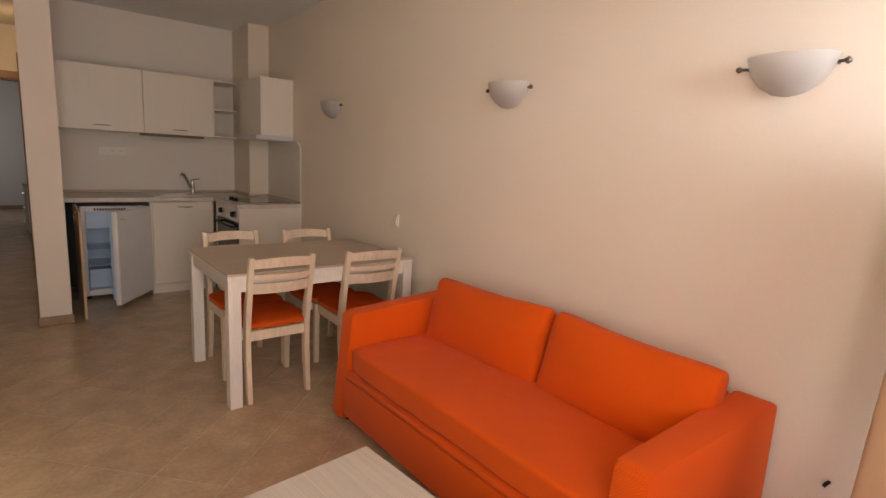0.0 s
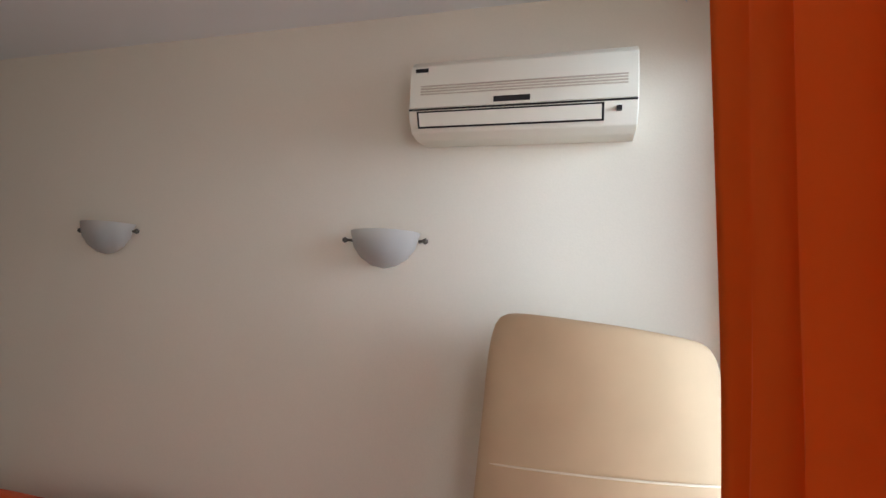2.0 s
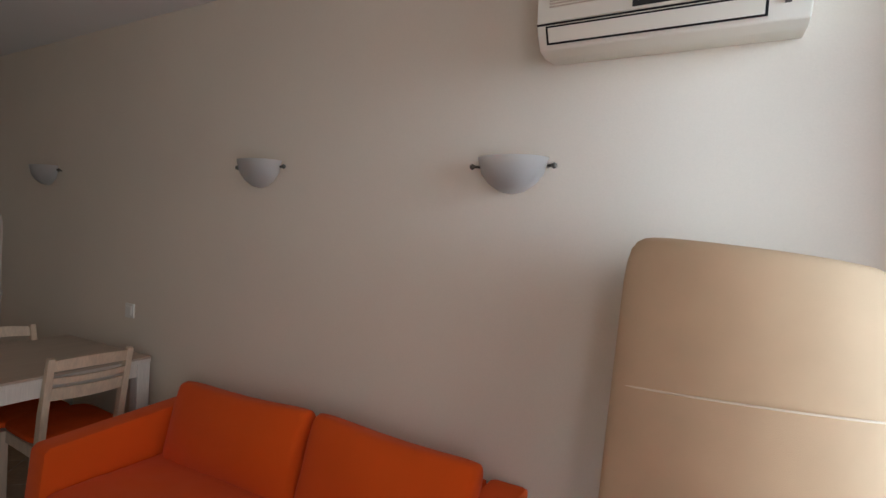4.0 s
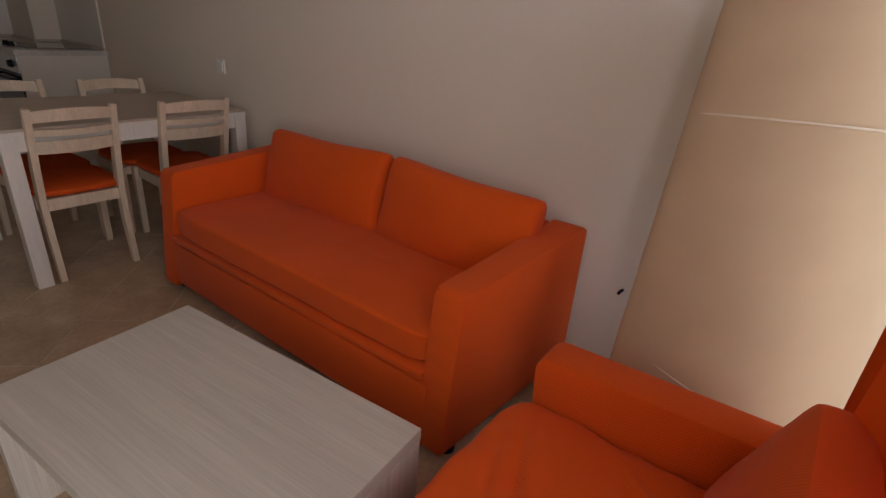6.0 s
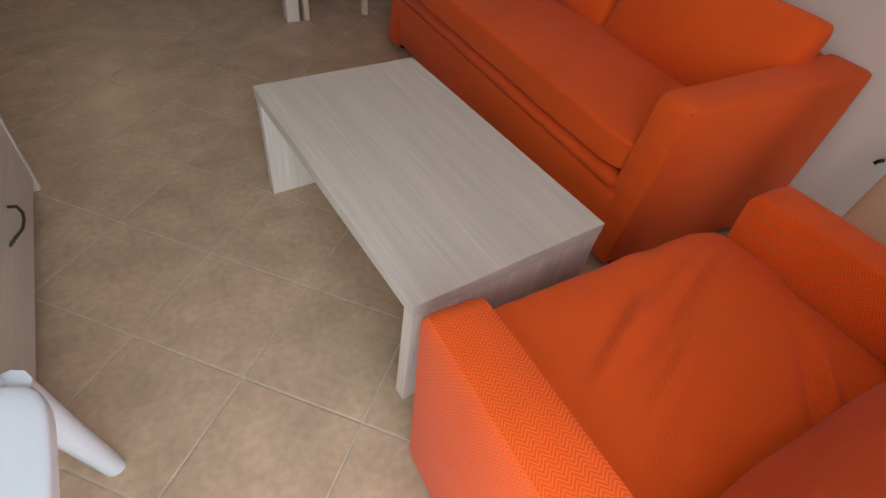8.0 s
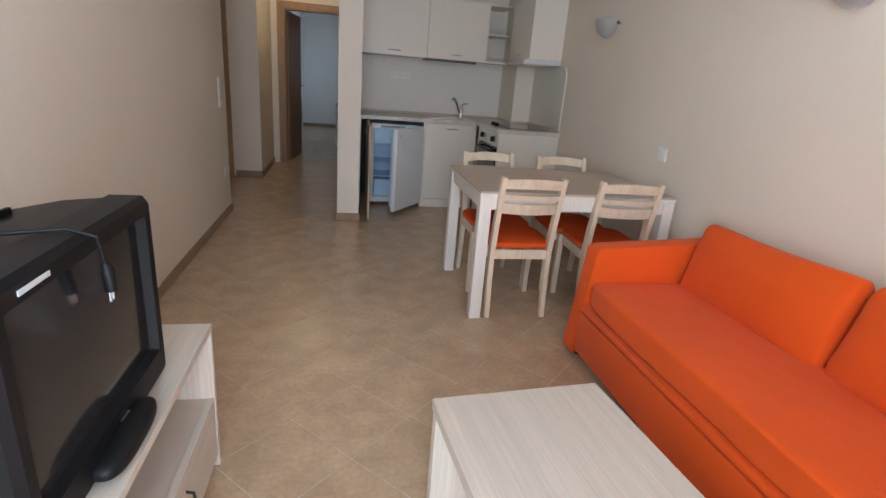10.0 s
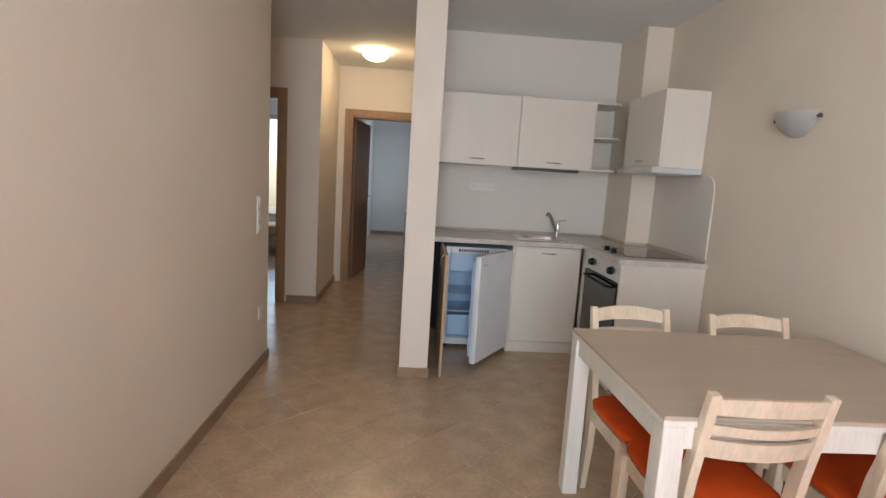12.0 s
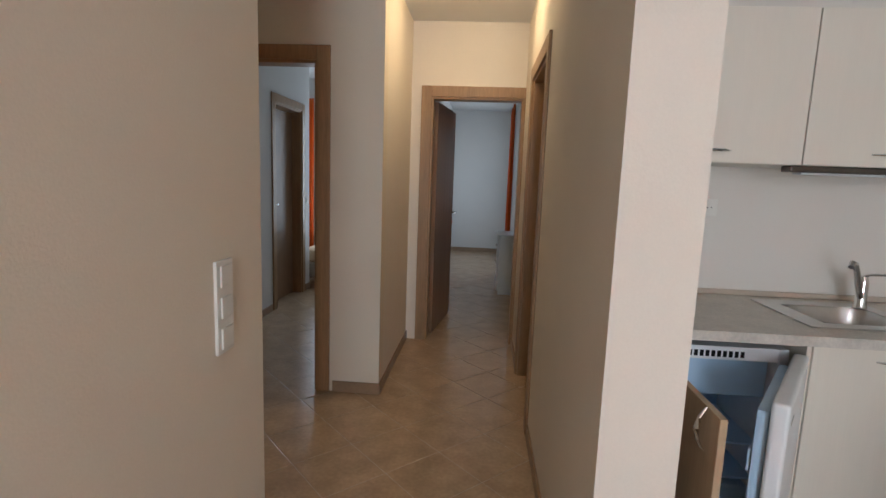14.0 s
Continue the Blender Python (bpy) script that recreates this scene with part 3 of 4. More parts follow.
def armchair():
    e = thing("armchair", (1.57, 0.5, 0), "orange herringbone fabric armchair", "armchair")
    x0, x1, y0, y1 = 1.088, 2.05, 0.13, 0.825
    part("base", box((x0 + 0.11, y0 + 0.03, 0.05), (x1 - 0.11, y1 - 0.03, 0.27), 0.015), ORANGE_X, e, "", True)
    for a, b in ((x0, x0 + 0.115), (x1 - 0.115, x1)):
        part("armrest", plate([(y0 + 0.14, 0.03), (y1 - 0.03, 0.03), (y1, 0.49), (y1 - 0.022, 0.525), (y0 + 0.14, 0.545)], "X", a, b, 0.022), ARM_Y, e, "", True)
    seat = pillow((x0 + 0.12, y0 + 0.10, 0.25), (x1 - 0.12, y1 + 0.03, 0.418), 96, 0.16, 11.0, 0.007, 9)
    for v in seat.verts:
        if v.co.z > 0.33:
            for cx, cy, turn, long, deep in ((1.53, 0.60, 0.42, 0.17, 0.013), (1.60, 0.66, 0.38, 0.22, 0.011), (1.47, 0.69, 0.5, 0.15, 0.008), (1.74, 0.44, 0.75, 0.13, 0.014), (1.42, 0.50, 0.4, 0.1, 0.007), (1.66, 0.74, 0.3, 0.2, 0.006)):
                dx, dy = v.co.x - cx, v.co.y - cy
                u, w = dx * math.cos(turn) + dy * math.sin(turn), -dx * math.sin(turn) + dy * math.cos(turn)
                v.co.z += 1.25 * deep * math.exp(-(u / long) ** 2) * (math.exp(-(w / 0.016) ** 2) - 0.8 * math.exp(-((w - 0.03) / 0.02) ** 2))
    part("seat_cushion", seat, ORANGE_X, e, "", True)
    part("backrest", plate([(y0 - 0.02, 0.1), (y0 + 0.10, 0.1), (y0 + 0.07, 0.56), (y0 - 0.01, 0.56)], "X", x0 + 0.116, x1 - 0.116, 0.02), ORANGE_X, e, "", True)
    bm = cushion(x1 - x0 - 0.245, 0.36, 0.16, 21.0)
    bmesh.ops.rotate(bm, verts=bm.verts, matrix=Matrix.Rotation(radians(90), 3, "Z"), cent=(0, 0, 0))
    bmesh.ops.rotate(bm, verts=bm.verts, matrix=Matrix.Rotation(radians(20), 3, "X"), cent=(0, 0, 0))
    bmesh.ops.translate(bm, verts=bm.verts, vec=((x0 + x1) / 2, y0 + 0.165, 0.55))
    part("back_cushion", bm, ORANGE_X, e, "", True)
    for x in (x0 + 0.06, x1 - 0.06):
        for y in (y0 + 0.06, y1 - 0.08):
            part("foot", rod([(x, y, 0), (x, y, 0.04)], 0.022, 12), BLACK, e, "black plastic foot", True)


def coffee_table():
    e = thing("coffee_table", (1.37, 1.40, 0), "low pale streaked-wood coffee table with slab ends", "coffee table")
    x0, x1, y0, y1, z = 1.37 - 0.271, 1.37 + 0.271, 1.40 - 0.456, 1.40 + 0.456, 0.376
    part("tabletop", box((x0, y0, z - 0.036), (x1, y1, z), 0.002), PALEWOOD_Y, e)
    for a in (y0 + 0.001, y1 - 0.045):
        part("end_panel", box((x0 + 0.002, a, 0), (x1 - 0.002, a + 0.034, z - 0.0365), 0.002), PALEWOOD_Z, e)
    e.rotation_euler.z = radians(4.9)


def mattress():
    e = thing("mattress", (2.35, 0.42, 0), "beige mattress standing on end, leaning on the wall", "mattress")
    y0, y1, foot, top, high = 0.13, 0.705, 2.17, 2.41, 1.485
    lean = math.atan2(top - foot, high)

    def place(bm):
        bmesh.ops.rotate(bm, verts=bm.verts, matrix=Matrix.Rotation(lean, 3, "Y"), cent=(0, 0, 0))
        bmesh.ops.translate(bm, verts=bm.verts, vec=(foot + 0.02, 0, 0.0))
        return bm
    length = high / math.cos(lean)

    def bulge(y, z):
        u = (y - (y0 + y1) / 2) / ((y1 - y0) / 2)
        return -0.07 * (1 - u * u) - 0.03 * (y1 - y)
    bm = pillow((0.0, y0, 0.0), (0.2, y1, length), 24, 0.02, 31.0, 0.002, 14)
    for v in bm.verts:
        v.co.x += bulge(v.co.y, v.co.z)
        v.co.y += 0.035 * (1 - v.co.z / length) * (v.co.y - y0) / (y1 - y0)
        v.co.z -= 0.10 * (y1 - v.co.y) * v.co.z / length
    part("body", place(bm), TICKING, e, "", True)
    for z, s in ((1.12, 0.02), (0.42, -0.10), (0.36, -0.13)):
        pts = []
        for i in range(25):
            y = y0 + 0.012 + (y1 - y0 - 0.024) * i / 24
            pts.append((bulge(y, z) - 0.003 + 0.008 * (abs(i - 12) / 12) ** 8, y, z + s * (12 - i) / 24))
        part("seam", place(rod(pts, 0.0028, 6)), PIPING, e, "raised pale piping", True)


def sconce_at(y, z=1.712):
    e = thing("wall_lamp", (XR, y, z), "frosted glass half-bowl wall lamp, unlit", "wall lamp", "wall lamps above the sofa")
    prof = [(0.001, -0.115), (0.045, -0.105), (0.085, -0.075), (0.112, -0.035), (0.128, 0.03), (0.124, 0.03), (0.108, -0.033), (0.082, -0.070), (0.043, -0.1), (0.001, -0.11)]
    bm = lathe(prof, (0, 0, 0), 28, math.pi / 2, math.pi)
    for v in bm.verts:
        v.co = Vector((XR - 0.02 + v.co.x * 0.75, y + v.co.y, z + v.co.z * 0.86 + 0.008))
    part("bowl", bm, FROST, e, "", True)
    part("back_plate", box((XR - 0.012, y - 0.06, z - 0.05), (XR, y + 0.06, z + 0.02), 0.004), WHITEPLASTIC, e)
    part("bulb", lathe([(0.001, -0.03), (0.02, -0.02), (0.026, 0.0), (0.018, 0.03), (0.001, 0.035)], (XR - 0.06, y, z - 0.03), 14), WHITEPLASTIC, e, "", True)
    for s in (-1, 1):
        part("bracket", rod([(XR, y + s * 0.12, z + 0.005), (XR - 0.028, y + s * 0.128, z + 0.005), (XR - 0.032, y + s * 0.15, z + 0.005)], 0.005, 8), DARKMETAL, e)
        part("finial", lathe([(0.001, -0.011), (0.010, -0.005), (0.010, 0.005), (0.001, 0.011)], (XR - 0.032, y + s * 0.15, z + 0.005), 10), DARKMETAL, e, "dark metal knob", True)


def air_conditioner():
    y0, y1, z0, z1 = 0.32, 1.01, 1.995, 2.272
    e = thing("air_conditioner", (XR, (y0 + y1) / 2, z0), "cream split air conditioner mounted on the wall", "air conditioner")
    xf = XR - 0.21
    part("body", plate([(XR, z0 + 0.05), (XR - 0.11, z0 + 0.036), (XR - 0.165, z0 + 0.042), (XR - 0.197, z0 + 0.082), (xf, z0 + 0.105), (xf + 0.004, z1 - 0.03), (xf + 0.03, z1), (XR, z1)], "Y", y0, y1, 0.006), CREAMPLASTIC, e, "", True)
    part("front_panel", plate([(xf - 0.004, z0 + 0.108), (xf + 0.002, z0 + 0.108), (xf + 0.006, z1 - 0.03), (xf, z1 - 0.03)], "Y", y0 + 0.004, y1 - 0.004), CREAMPLASTIC, e)
    part("panel_gap", box((xf - 0.001, y0 + 0.003, z0 + 0.101), (xf + 0.008, y1 - 0.003, z0 + 0.106)), BLACK, e, "dark panel gap")
    for k in range(4):
        z = z0 + 0.15 + k * 0.009
        part("grille_slot", box((xf - 0.006, y0 + 0.03, z), (xf, y1 - 0.04, z + 0.003)), KEDGE, e)
    part("display", box((xf - 0.0065, 0.625, z0 + 0.115), (xf, 0.735, z0 + 0.132)), BLACKGLASS, e, "black display window")
    flap = plate([(XR - 0.200, z0 + 0.095), (XR - 0.180, z0 + 0.060), (XR - 0.188, z0 + 0.056), (XR - 0.208, z0 + 0.093)], "Y", y0 + 0.10, y1 - 0.035)
    part("air_flap", flap, CREAMPLASTIC, e)
    part("flap_gap", plate([(XR - 0.207, z0 + 0.099), (XR - 0.182, z0 + 0.052), (XR - 0.17, z0 + 0.058), (XR - 0.195, z0 + 0.103)], "Y", y0 + 0.093, y1 - 0.028), BLACK, e, "dark gap round the flap")
    part("receiver", box((xf + 0.004, y0 + 0.045, z0 + 0.075), (xf + 0.018, y0 + 0.06, z0 + 0.088)), BLACKGLASS, e)
    part("badge", box((xf - 0.0035, y1 - 0.06, z1 - 0.05), (xf + 0.003, y1 - 0.018, z1 - 0.038)), BLACK, e, "small dark name badge")


def tv_stand():
    x0, x1, y0, y1, z = -0.165, 0.41, 1.17, 2.07, 0.508
    e = thing("tv_stand", (0.1, 1.6, 0), "low pale streaked-wood television stand with a drawer", "tv stand")
    part("top", box((x0, y0, z - 0.022), (x1, y1, z), 0.002), PALEWOOD_Y, e)
    for a in (y0, y1 - 0.022):
        part("side_panel", box((x0, a, 0), (x1, a + 0.022, z - 0.0225), 0.002), PALEWOOD_Z, e)
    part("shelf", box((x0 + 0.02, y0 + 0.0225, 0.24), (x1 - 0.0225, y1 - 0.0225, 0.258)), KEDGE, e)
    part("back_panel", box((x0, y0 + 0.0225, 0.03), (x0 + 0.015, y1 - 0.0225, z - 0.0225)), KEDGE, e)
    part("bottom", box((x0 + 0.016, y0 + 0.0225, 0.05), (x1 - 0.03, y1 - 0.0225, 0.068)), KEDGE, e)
    d = part("drawer", box((x1 - 0.022, y0 + 0.025, 0.05), (x1 - 0.002, y1 - 0.025, 0.262), 0.002), PALEWOOD_Y, e)
    c = 1.66
    part("handle", rod([(x1 - 0.003, c - 0.064, 0.18), (x1 + 0.018, c - 0.058, 0.2), (x1 + 0.03, c - 0.03, 0.198), (x1 + 0.032, c, 0.197), (x1 + 0.03, c + 0.03, 0.198), (x1 + 0.018, c + 0.058, 0.2), (x1 - 0.003, c + 0.064, 0.2)], 0.004, 8), DARKMETAL, d, "curved metal bow handle", True)


def television():
    y0, y1, z0, z1, xf = 1.235, 1.815, 0.516, 0.966, 0.365
    e = thing("television", (0.2, 1.525, 0.508), "bulky black tube television on the stand", "television")

    def loop(x, a, b, lo, hi, r, bm):
        pts = []
        for cy, cz, t0 in ((b - r, hi - r, 0), (a + r, hi - r, 90), (a + r, lo + r, 180), (b - r, lo + r, 270)):
            pts += [bm.verts.new((x, cy + r * math.cos(radians(t0 + k * 30)), cz + r * math.sin(radians(t0 + k * 30)))) for k in range(4)]
        return pts

    def skin(bm, rings, close=()):
        for p, q in zip(rings, rings[1:]):
            for k in range(len(p)):
                bm.faces.new((p[k], p[(k + 1) % len(p)], q[(k + 1) % len(p)], q[k]))
        for k in close:
            bm.faces.new(rings[k])
    bez = bmesh.new()
    skin(bez, [loop(xf - 0.075, y0, y1, z0, z1, 0.02, bez), loop(xf - 0.012, y0, y1, z0, z1, 0.02, bez), loop(xf, y0 + 0.012, y1 - 0.012, z0 + 0.012, z1 - 0.012, 0.014, bez),
               loop(xf - 0.001, y0 + 0.036, y1 - 0.036, z0 + 0.07, z1 - 0.04, 0.008, bez), loop(xf - 0.022, y0 + 0.044, y1 - 0.044, z0 + 0.078, z1 - 0.048, 0.008, bez)])
    part("bezel", bez, BLACK, e, "", True)
    shell = bmesh.new()
    rings = []
    for x, sy, top in ((xf - 0.0755, 0.985, 0.004), (xf - 0.16, 0.97, 0.012), (xf - 0.25, 0.90, 0.03), (xf - 0.36, 0.68, 0.075), (xf - 0.46, 0.52, 0.12)):
        c, h = (y0 + y1) / 2, (y1 - y0) / 2 * sy
        rings.append(loop(x, c - h, c + h, z0 + 0.01, z1 - top, 0.028, shell))
    skin(shell, rings, (0, -1))
    part("rear_shell", shell, BLACK, e, "", True)
    scr = bmesh.new()
    n = 12
    g = [[scr.verts.new((xf - 0.021 + 0.010 * (1 - (2 * i / n - 1) ** 2) * (1 - (2 * j / n - 1) ** 2), y0 + 0.044 + (y1 - y0 - 0.088) * i / n, z0 + 0.078 + (z1 - z0 - 0.126) * j / n)) for j in range(n + 1)] for i in range(n + 1)]
    for i in range(n):
        for j in range(n):
            scr.faces.new((g[i][j], g[i + 1][j], g[i + 1][j + 1], g[i][j + 1]))
    part("screen", scr, SCREEN, e, "dark grey curved glass screen", True)
    part("foot_bulge", pillow((xf - 0.03, y0 + 0.17, z0 - 0.006), (xf + 0.045, y1 - 0.17, z0 + 0.05), 8, 0.2, 0, 0, 3), BLACK, e, "", True)
    part("power_button", box((xf, 1.53, z0 + 0.035), (xf + 0.006, 1.57, z0 + 0.05), 0.002), STEEL, e, "small silver button")
    part("side_recess", box((xf - 0.26, y0 + 0.012, z0 + 0.24), (xf - 0.11, y0 + 0.03, z0 + 0.265), 0.004), BLACK, e)
    part("name_mark", box((xf, y0 + 0.07, z1 - 0.028), (xf + 0.002, y0 + 0.15, z1 - 0.020)), WHITEPLASTIC, e, "small pale name mark")
    for k in range(5):
        part("vent", box((xf - 0.30 + k * 0.02, y0 + 0.12, z1 - 0.03), (xf - 0.292 + k * 0.02, y1 - 0.12, z1 - 0.008 - k * 0.0), 0), BLACK, e)
    lead = thing("power_lead", (0.2, 1.5, z1), "black power lead with a plug lying over the television", "cable")
    pts = [(-0.02, 1.25, z1 - 0.09), (0.05, 1.30, z1 - 0.05), (0.14, 1.38, z1 - 0.012), (0.24, 1.47, z1 + 0.006), (0.335, 1.51, z1 + 0.006), (xf + 0.012, 1.52, z1 - 0.01), (xf + 0.016, 1.525, z1 - 0.06)]
    part("cord", rod(pts, 0.0035, 8), BLACK, lead, "", True)
    part("plug", rod([(xf + 0.016, 1.525, z1 - 0.06), (xf + 0.018, 1.527, z1 - 0.075), (xf + 0.018, 1.53, z1 - 0.115)], 0.012, 10, taper=[0.5, 1, 0.9]), BLACK, lead, "", True)
    for s in (-0.006, 0.006):
        part("pin", rod([(xf + 0.018, 1.53 + s, z1 - 0.115), (xf + 0.018, 1.53 + s, z1 - 0.135)], 0.0022, 6), CHROME, lead, "bright metal pin")


def plastic_chair():
    e = thing("plastic_chair", (0.18, 0.75, 0), "white moulded plastic garden armchair", "chair")
    y0, y1, xf, xb = 0.49, 1.02, 0.535, -0.02
    seat = pillow((xb + 0.04, y0 + 0.02, 0.385), (xf + 0.025, y1 - 0.015, 0.43), 18, 0.0, 3, 0.0, 8)
    for v in seat.verts:
        u, w = (v.co.x - 0.26) / 0.27, (v.co.y - 0.75) / 0.28
        v.co.z -= 0.022 * max(0, 1 - u * u) * max(0, 1 - w * w)
    part("seat", seat, WHITEPLASTIC, e, "", True)
    for y, s in ((y0, -1), (y1, 1)):
        bm = rod([(xf - 0.06, y - s * 0.02, 0.40), (xf - 0.085, y - s * 0.01, 0.50), (xf - 0.115, y, 0.575), (xf - 0.16, y, 0.622), (xf - 0.23, y, 0.638), (0.2, y, 0.645), (0.08, y, 0.65), (xb - 0.02, y - s * 0.03, 0.66)], 0.038, 16, flat=0.8)
        part("armrest", bm, WHITEPLASTIC, e, "", True)
        for x, o in ((xf - 0.03, 0.02), (xb + 0.06, -0.06)):
            part("leg", rod([(x, y - s * 0.02, 0.41), (x + o * 0.5, y, 0.2), (x + o, y + s * 0.02, 0.0)], 0.027, 10, taper=[1.2, 0.95, 0.8]), WHITEPLASTIC, e, "", True)
    back = pillow((-0.022, y0 + 0.03, 0), (0.022, y1 - 0.03, 0.46), 14, 0.0, 3, 0.0, 5)
    for v in back.verts:
        w = (v.co.y - 0.75) / 0.25
        v.co.x += 0.05 * w * w - 0.03
    bmesh.ops.rotate(back, verts=back.verts, matrix=Matrix.Rotation(radians(-12), 3, "Y"), cent=(0, 0, 0))
    bmesh.ops.translate(back, verts=back.verts, vec=(xb + 0.03, 0, 0.40))
    part("backrest", back, WHITEPLASTIC, e, "", True)


sofa()
armchair()
coffee_table()
mattress()
for y, z in ((1.132, 1.70), (2.367, 1.718), (4.31, 1.73)):
    sconce_at(y, z)
air_conditioner()
tv_stand()
television()
plastic_chair()


# ---- dining ----
def dining_table():
    x0, x1, y0, y1, z = 1.498, 2.635, 3.092, 3.912, 0.732
    e = thing("dining_table", (2.05, 3.5, 0), "rectangular dining table with brown top and white legs", "table")
    part("tabletop", box((x0, y0, z - 0.012), (x1, y1, z), 0.003), TABLETOP, e, "brown-grey laminate top")
    w = 0.065
    part("top_edge", plate([(x0, y0), (x1, y0), (x1, y1), (x0, y1)], "Z", z - 0.03, z - 0.0125, 0.002), TABLEWHITE, e)
    for y in (y0 + 0.012, y1 - 0.034):
        part("apron", box((x0 + 0.066, y, z - 0.10), (x1 - 0.066, y + 0.022, z - 0.0305), 0.002), TABLEWHITE, e)
    for x in (x0 + 0.012, x1 - 0.034):
        part("apron", box((x, y0 + 0.066, z - 0.10), (x + 0.022, y1 - 0.066, z - 0.0305), 0.002), TABLEWHITE, e)
    for x in (x0 + 0.002, x1 - w - 0.002):
        for y in (y0 + 0.002, y1 - w - 0.002):
            part("leg", box((x, y, 0), (x + w, y + w, z - 0.0305), 0.004), TABLEWHITE, e, "white stained square leg")


def dining_chair():
    """At the origin, its back towards -y, facing +y."""
    e = thing("dining_chair", (0, 0, 0), "limed wooden dining chair with an orange padded seat", "chair", "chairs round the table")
    w = 0.165
    for s in (-1, 1):
        outline = [(-0.005, 0.0), (0.03, 0.0), (0.062, 0.24), (0.068, 0.40), (0.04, 0.55), (-0.035, 0.82), (-0.062, 0.815), (-0.005, 0.55), (0.022, 0.40), (0.02, 0.26)]
        part("back_leg", plate(outline, "X", s * w - 0.014, s * w + 0.014, 0.004), CHAIRWOOD, e)
        fl = [(0.365, 0.0), (0.392, 0.0), (0.41, 0.40), (0.36, 0.40)]
        part("front_leg", plate(fl, "X", s * (w + 0.02) - 0.016, s * (w + 0.02) + 0.016, 0.004), CHAIRWOOD, e)
        part("side_rail", box((s * (w + 0.008) - 0.010, 0.068, 0.345), (s * (w + 0.008) + 0.010, 0.36, 0.40), 0.003), CHAIRWOOD, e)
    part("front_rail", plate([(-w, 0.355), (0, 0.34), (w, 0.355), (w, 0.40), (-w, 0.40)], "Y", 0.37, 0.39, 0.002), CHAIRWOOD, e)
    part("rear_rail", box((-w + 0.014, 0.028, 0.345), (w - 0.014, 0.048, 0.40), 0.002), CHAIRWOOD, e)

    def slat(nm, z0, z1, y0, arch=0.0):
        bm = bmesh.new()
        n, rows = 10, []
        for i in range(n + 1):
            u = -1 + 2 * i / n
            x, y = u * (w - 0.012), y0 - 0.028 * (1 - u * u)
            t = z1 + arch * (1 - u * u)
            b = z0 + arch * 0.6 * (1 - u * u)
            k = 0.014
            lean = (t - b) * 0.28
            rows.append([bm.verts.new(p) for p in ((x, y, b), (x, y + k, b), (x, y + k - lean, t), (x, y - lean, t))])
        for p, q in zip(rows, rows[1:]):
            for k in range(4):
                bm.faces.new((p[k], p[(k + 1) % 4], q[(k + 1) % 4], q[k]))
        bm.faces.new(rows[0]), bm.faces.new(rows[-1])
        part(nm, bm, CHAIRWOOD, e, "", True)
    slat("back_slat", 0.615, 0.675, -0.005)
    slat("back_slat", 0.695, 0.725, -0.03)
    slat("top_slat", 0.755, 0.805, -0.045, 0.012)
    part("seat", pillow((-w - 0.025, 0.02, 0.395), (w + 0.025, 0.425, 0.455), 12, 0.35, 2.0, 0.002, 5), SEATCLOTH, e, "orange padded seat", True)
    return e


dining_table()
first = dining_chair()
first.location = (1.772, 3.105, 0.0)
copy_thing(first, pose(2.315, 3.075, 0, 0, 0, -3))
for m in (pose(1.772, 3.925, 0, 0, 0, 182), pose(2.28, 3.875, 0, 0, 0, 179)):
    c = copy_thing(first, m)


# ---- kitchen ----
def bow_handle(parent, c, along, out, wide=0.11):
    a, o, p = Vector(along), Vector(out), Vector(c)
    pts = [p + a * (u * wide / 2) + o * (0.022 * (1 - u * u) + 0.001) for u in (-1, -0.8, -0.5, 0, 0.5, 0.8, 1)]
    part("handle", rod(pts, 0.006, 8, flat=0.8, taper=[0.5, 0.8, 1, 1.2, 1, 0.8, 0.5]), CHROME, parent, "curved chrome handle", True)


def worktop():
    e = thing("worktop", (1.8, 5.9, 0.86), "pale speckled laminate worktop round the corner", "worktop")
    z0, z1 = 0.858, 0.893
    xs, ys = [0.937, 1.68, 2.04, 2.105, 2.568, 2.688], [4.935, 5.65, 5.80, 5.988, 6.13, 6.278]
    bm = bmesh.new()
    grid = [[bm.verts.new((x, y, z1)) for y in ys] for x in xs]
    for i in range(5):
        for j in range(5):
            sink_hole = i == 1 and j in (2, 3)
            if sink_hole or (i < 3 and j == 0) or (i == 4 and j > 2):
                continue
            bm.faces.new((grid[i][j], grid[i + 1][j], grid[i + 1][j + 1], grid[i][j + 1]))
    bmesh.ops.delete(bm, geom=[v for v in bm.verts if not v.link_faces], context="VERTS")
    made = bmesh.ops.extrude_face_region(bm, geom=bm.faces[:])
    for v in [g for g in made["geom"] if isinstance(g, bmesh.types.BMVert)]:
        v.co.z = z0
    part("slab", bm, WORKTOP, e)
    bm = bmesh.new()
    box((0.937, 6.262, z1 + 0.0005), (2.473, 6.278, z1 + 0.024), 0.004, 2, bm)
    box((2.474, 5.762, z1 + 0.0005), (2.488, 6.278, z1 + 0.024), 0.004, 2, bm)
    box((2.489, 5.760, z1 + 0.0005), (2.662, 5.774, z1 + 0.024), 0.004, 2, bm)
    box((2.664, 4.94, z1 + 0.0005), (2.677, 5.774, z1 + 0.024), 0.004, 2, bm)
    part("upstand", bm, KEDGE, e, "brown sealing strip", True)


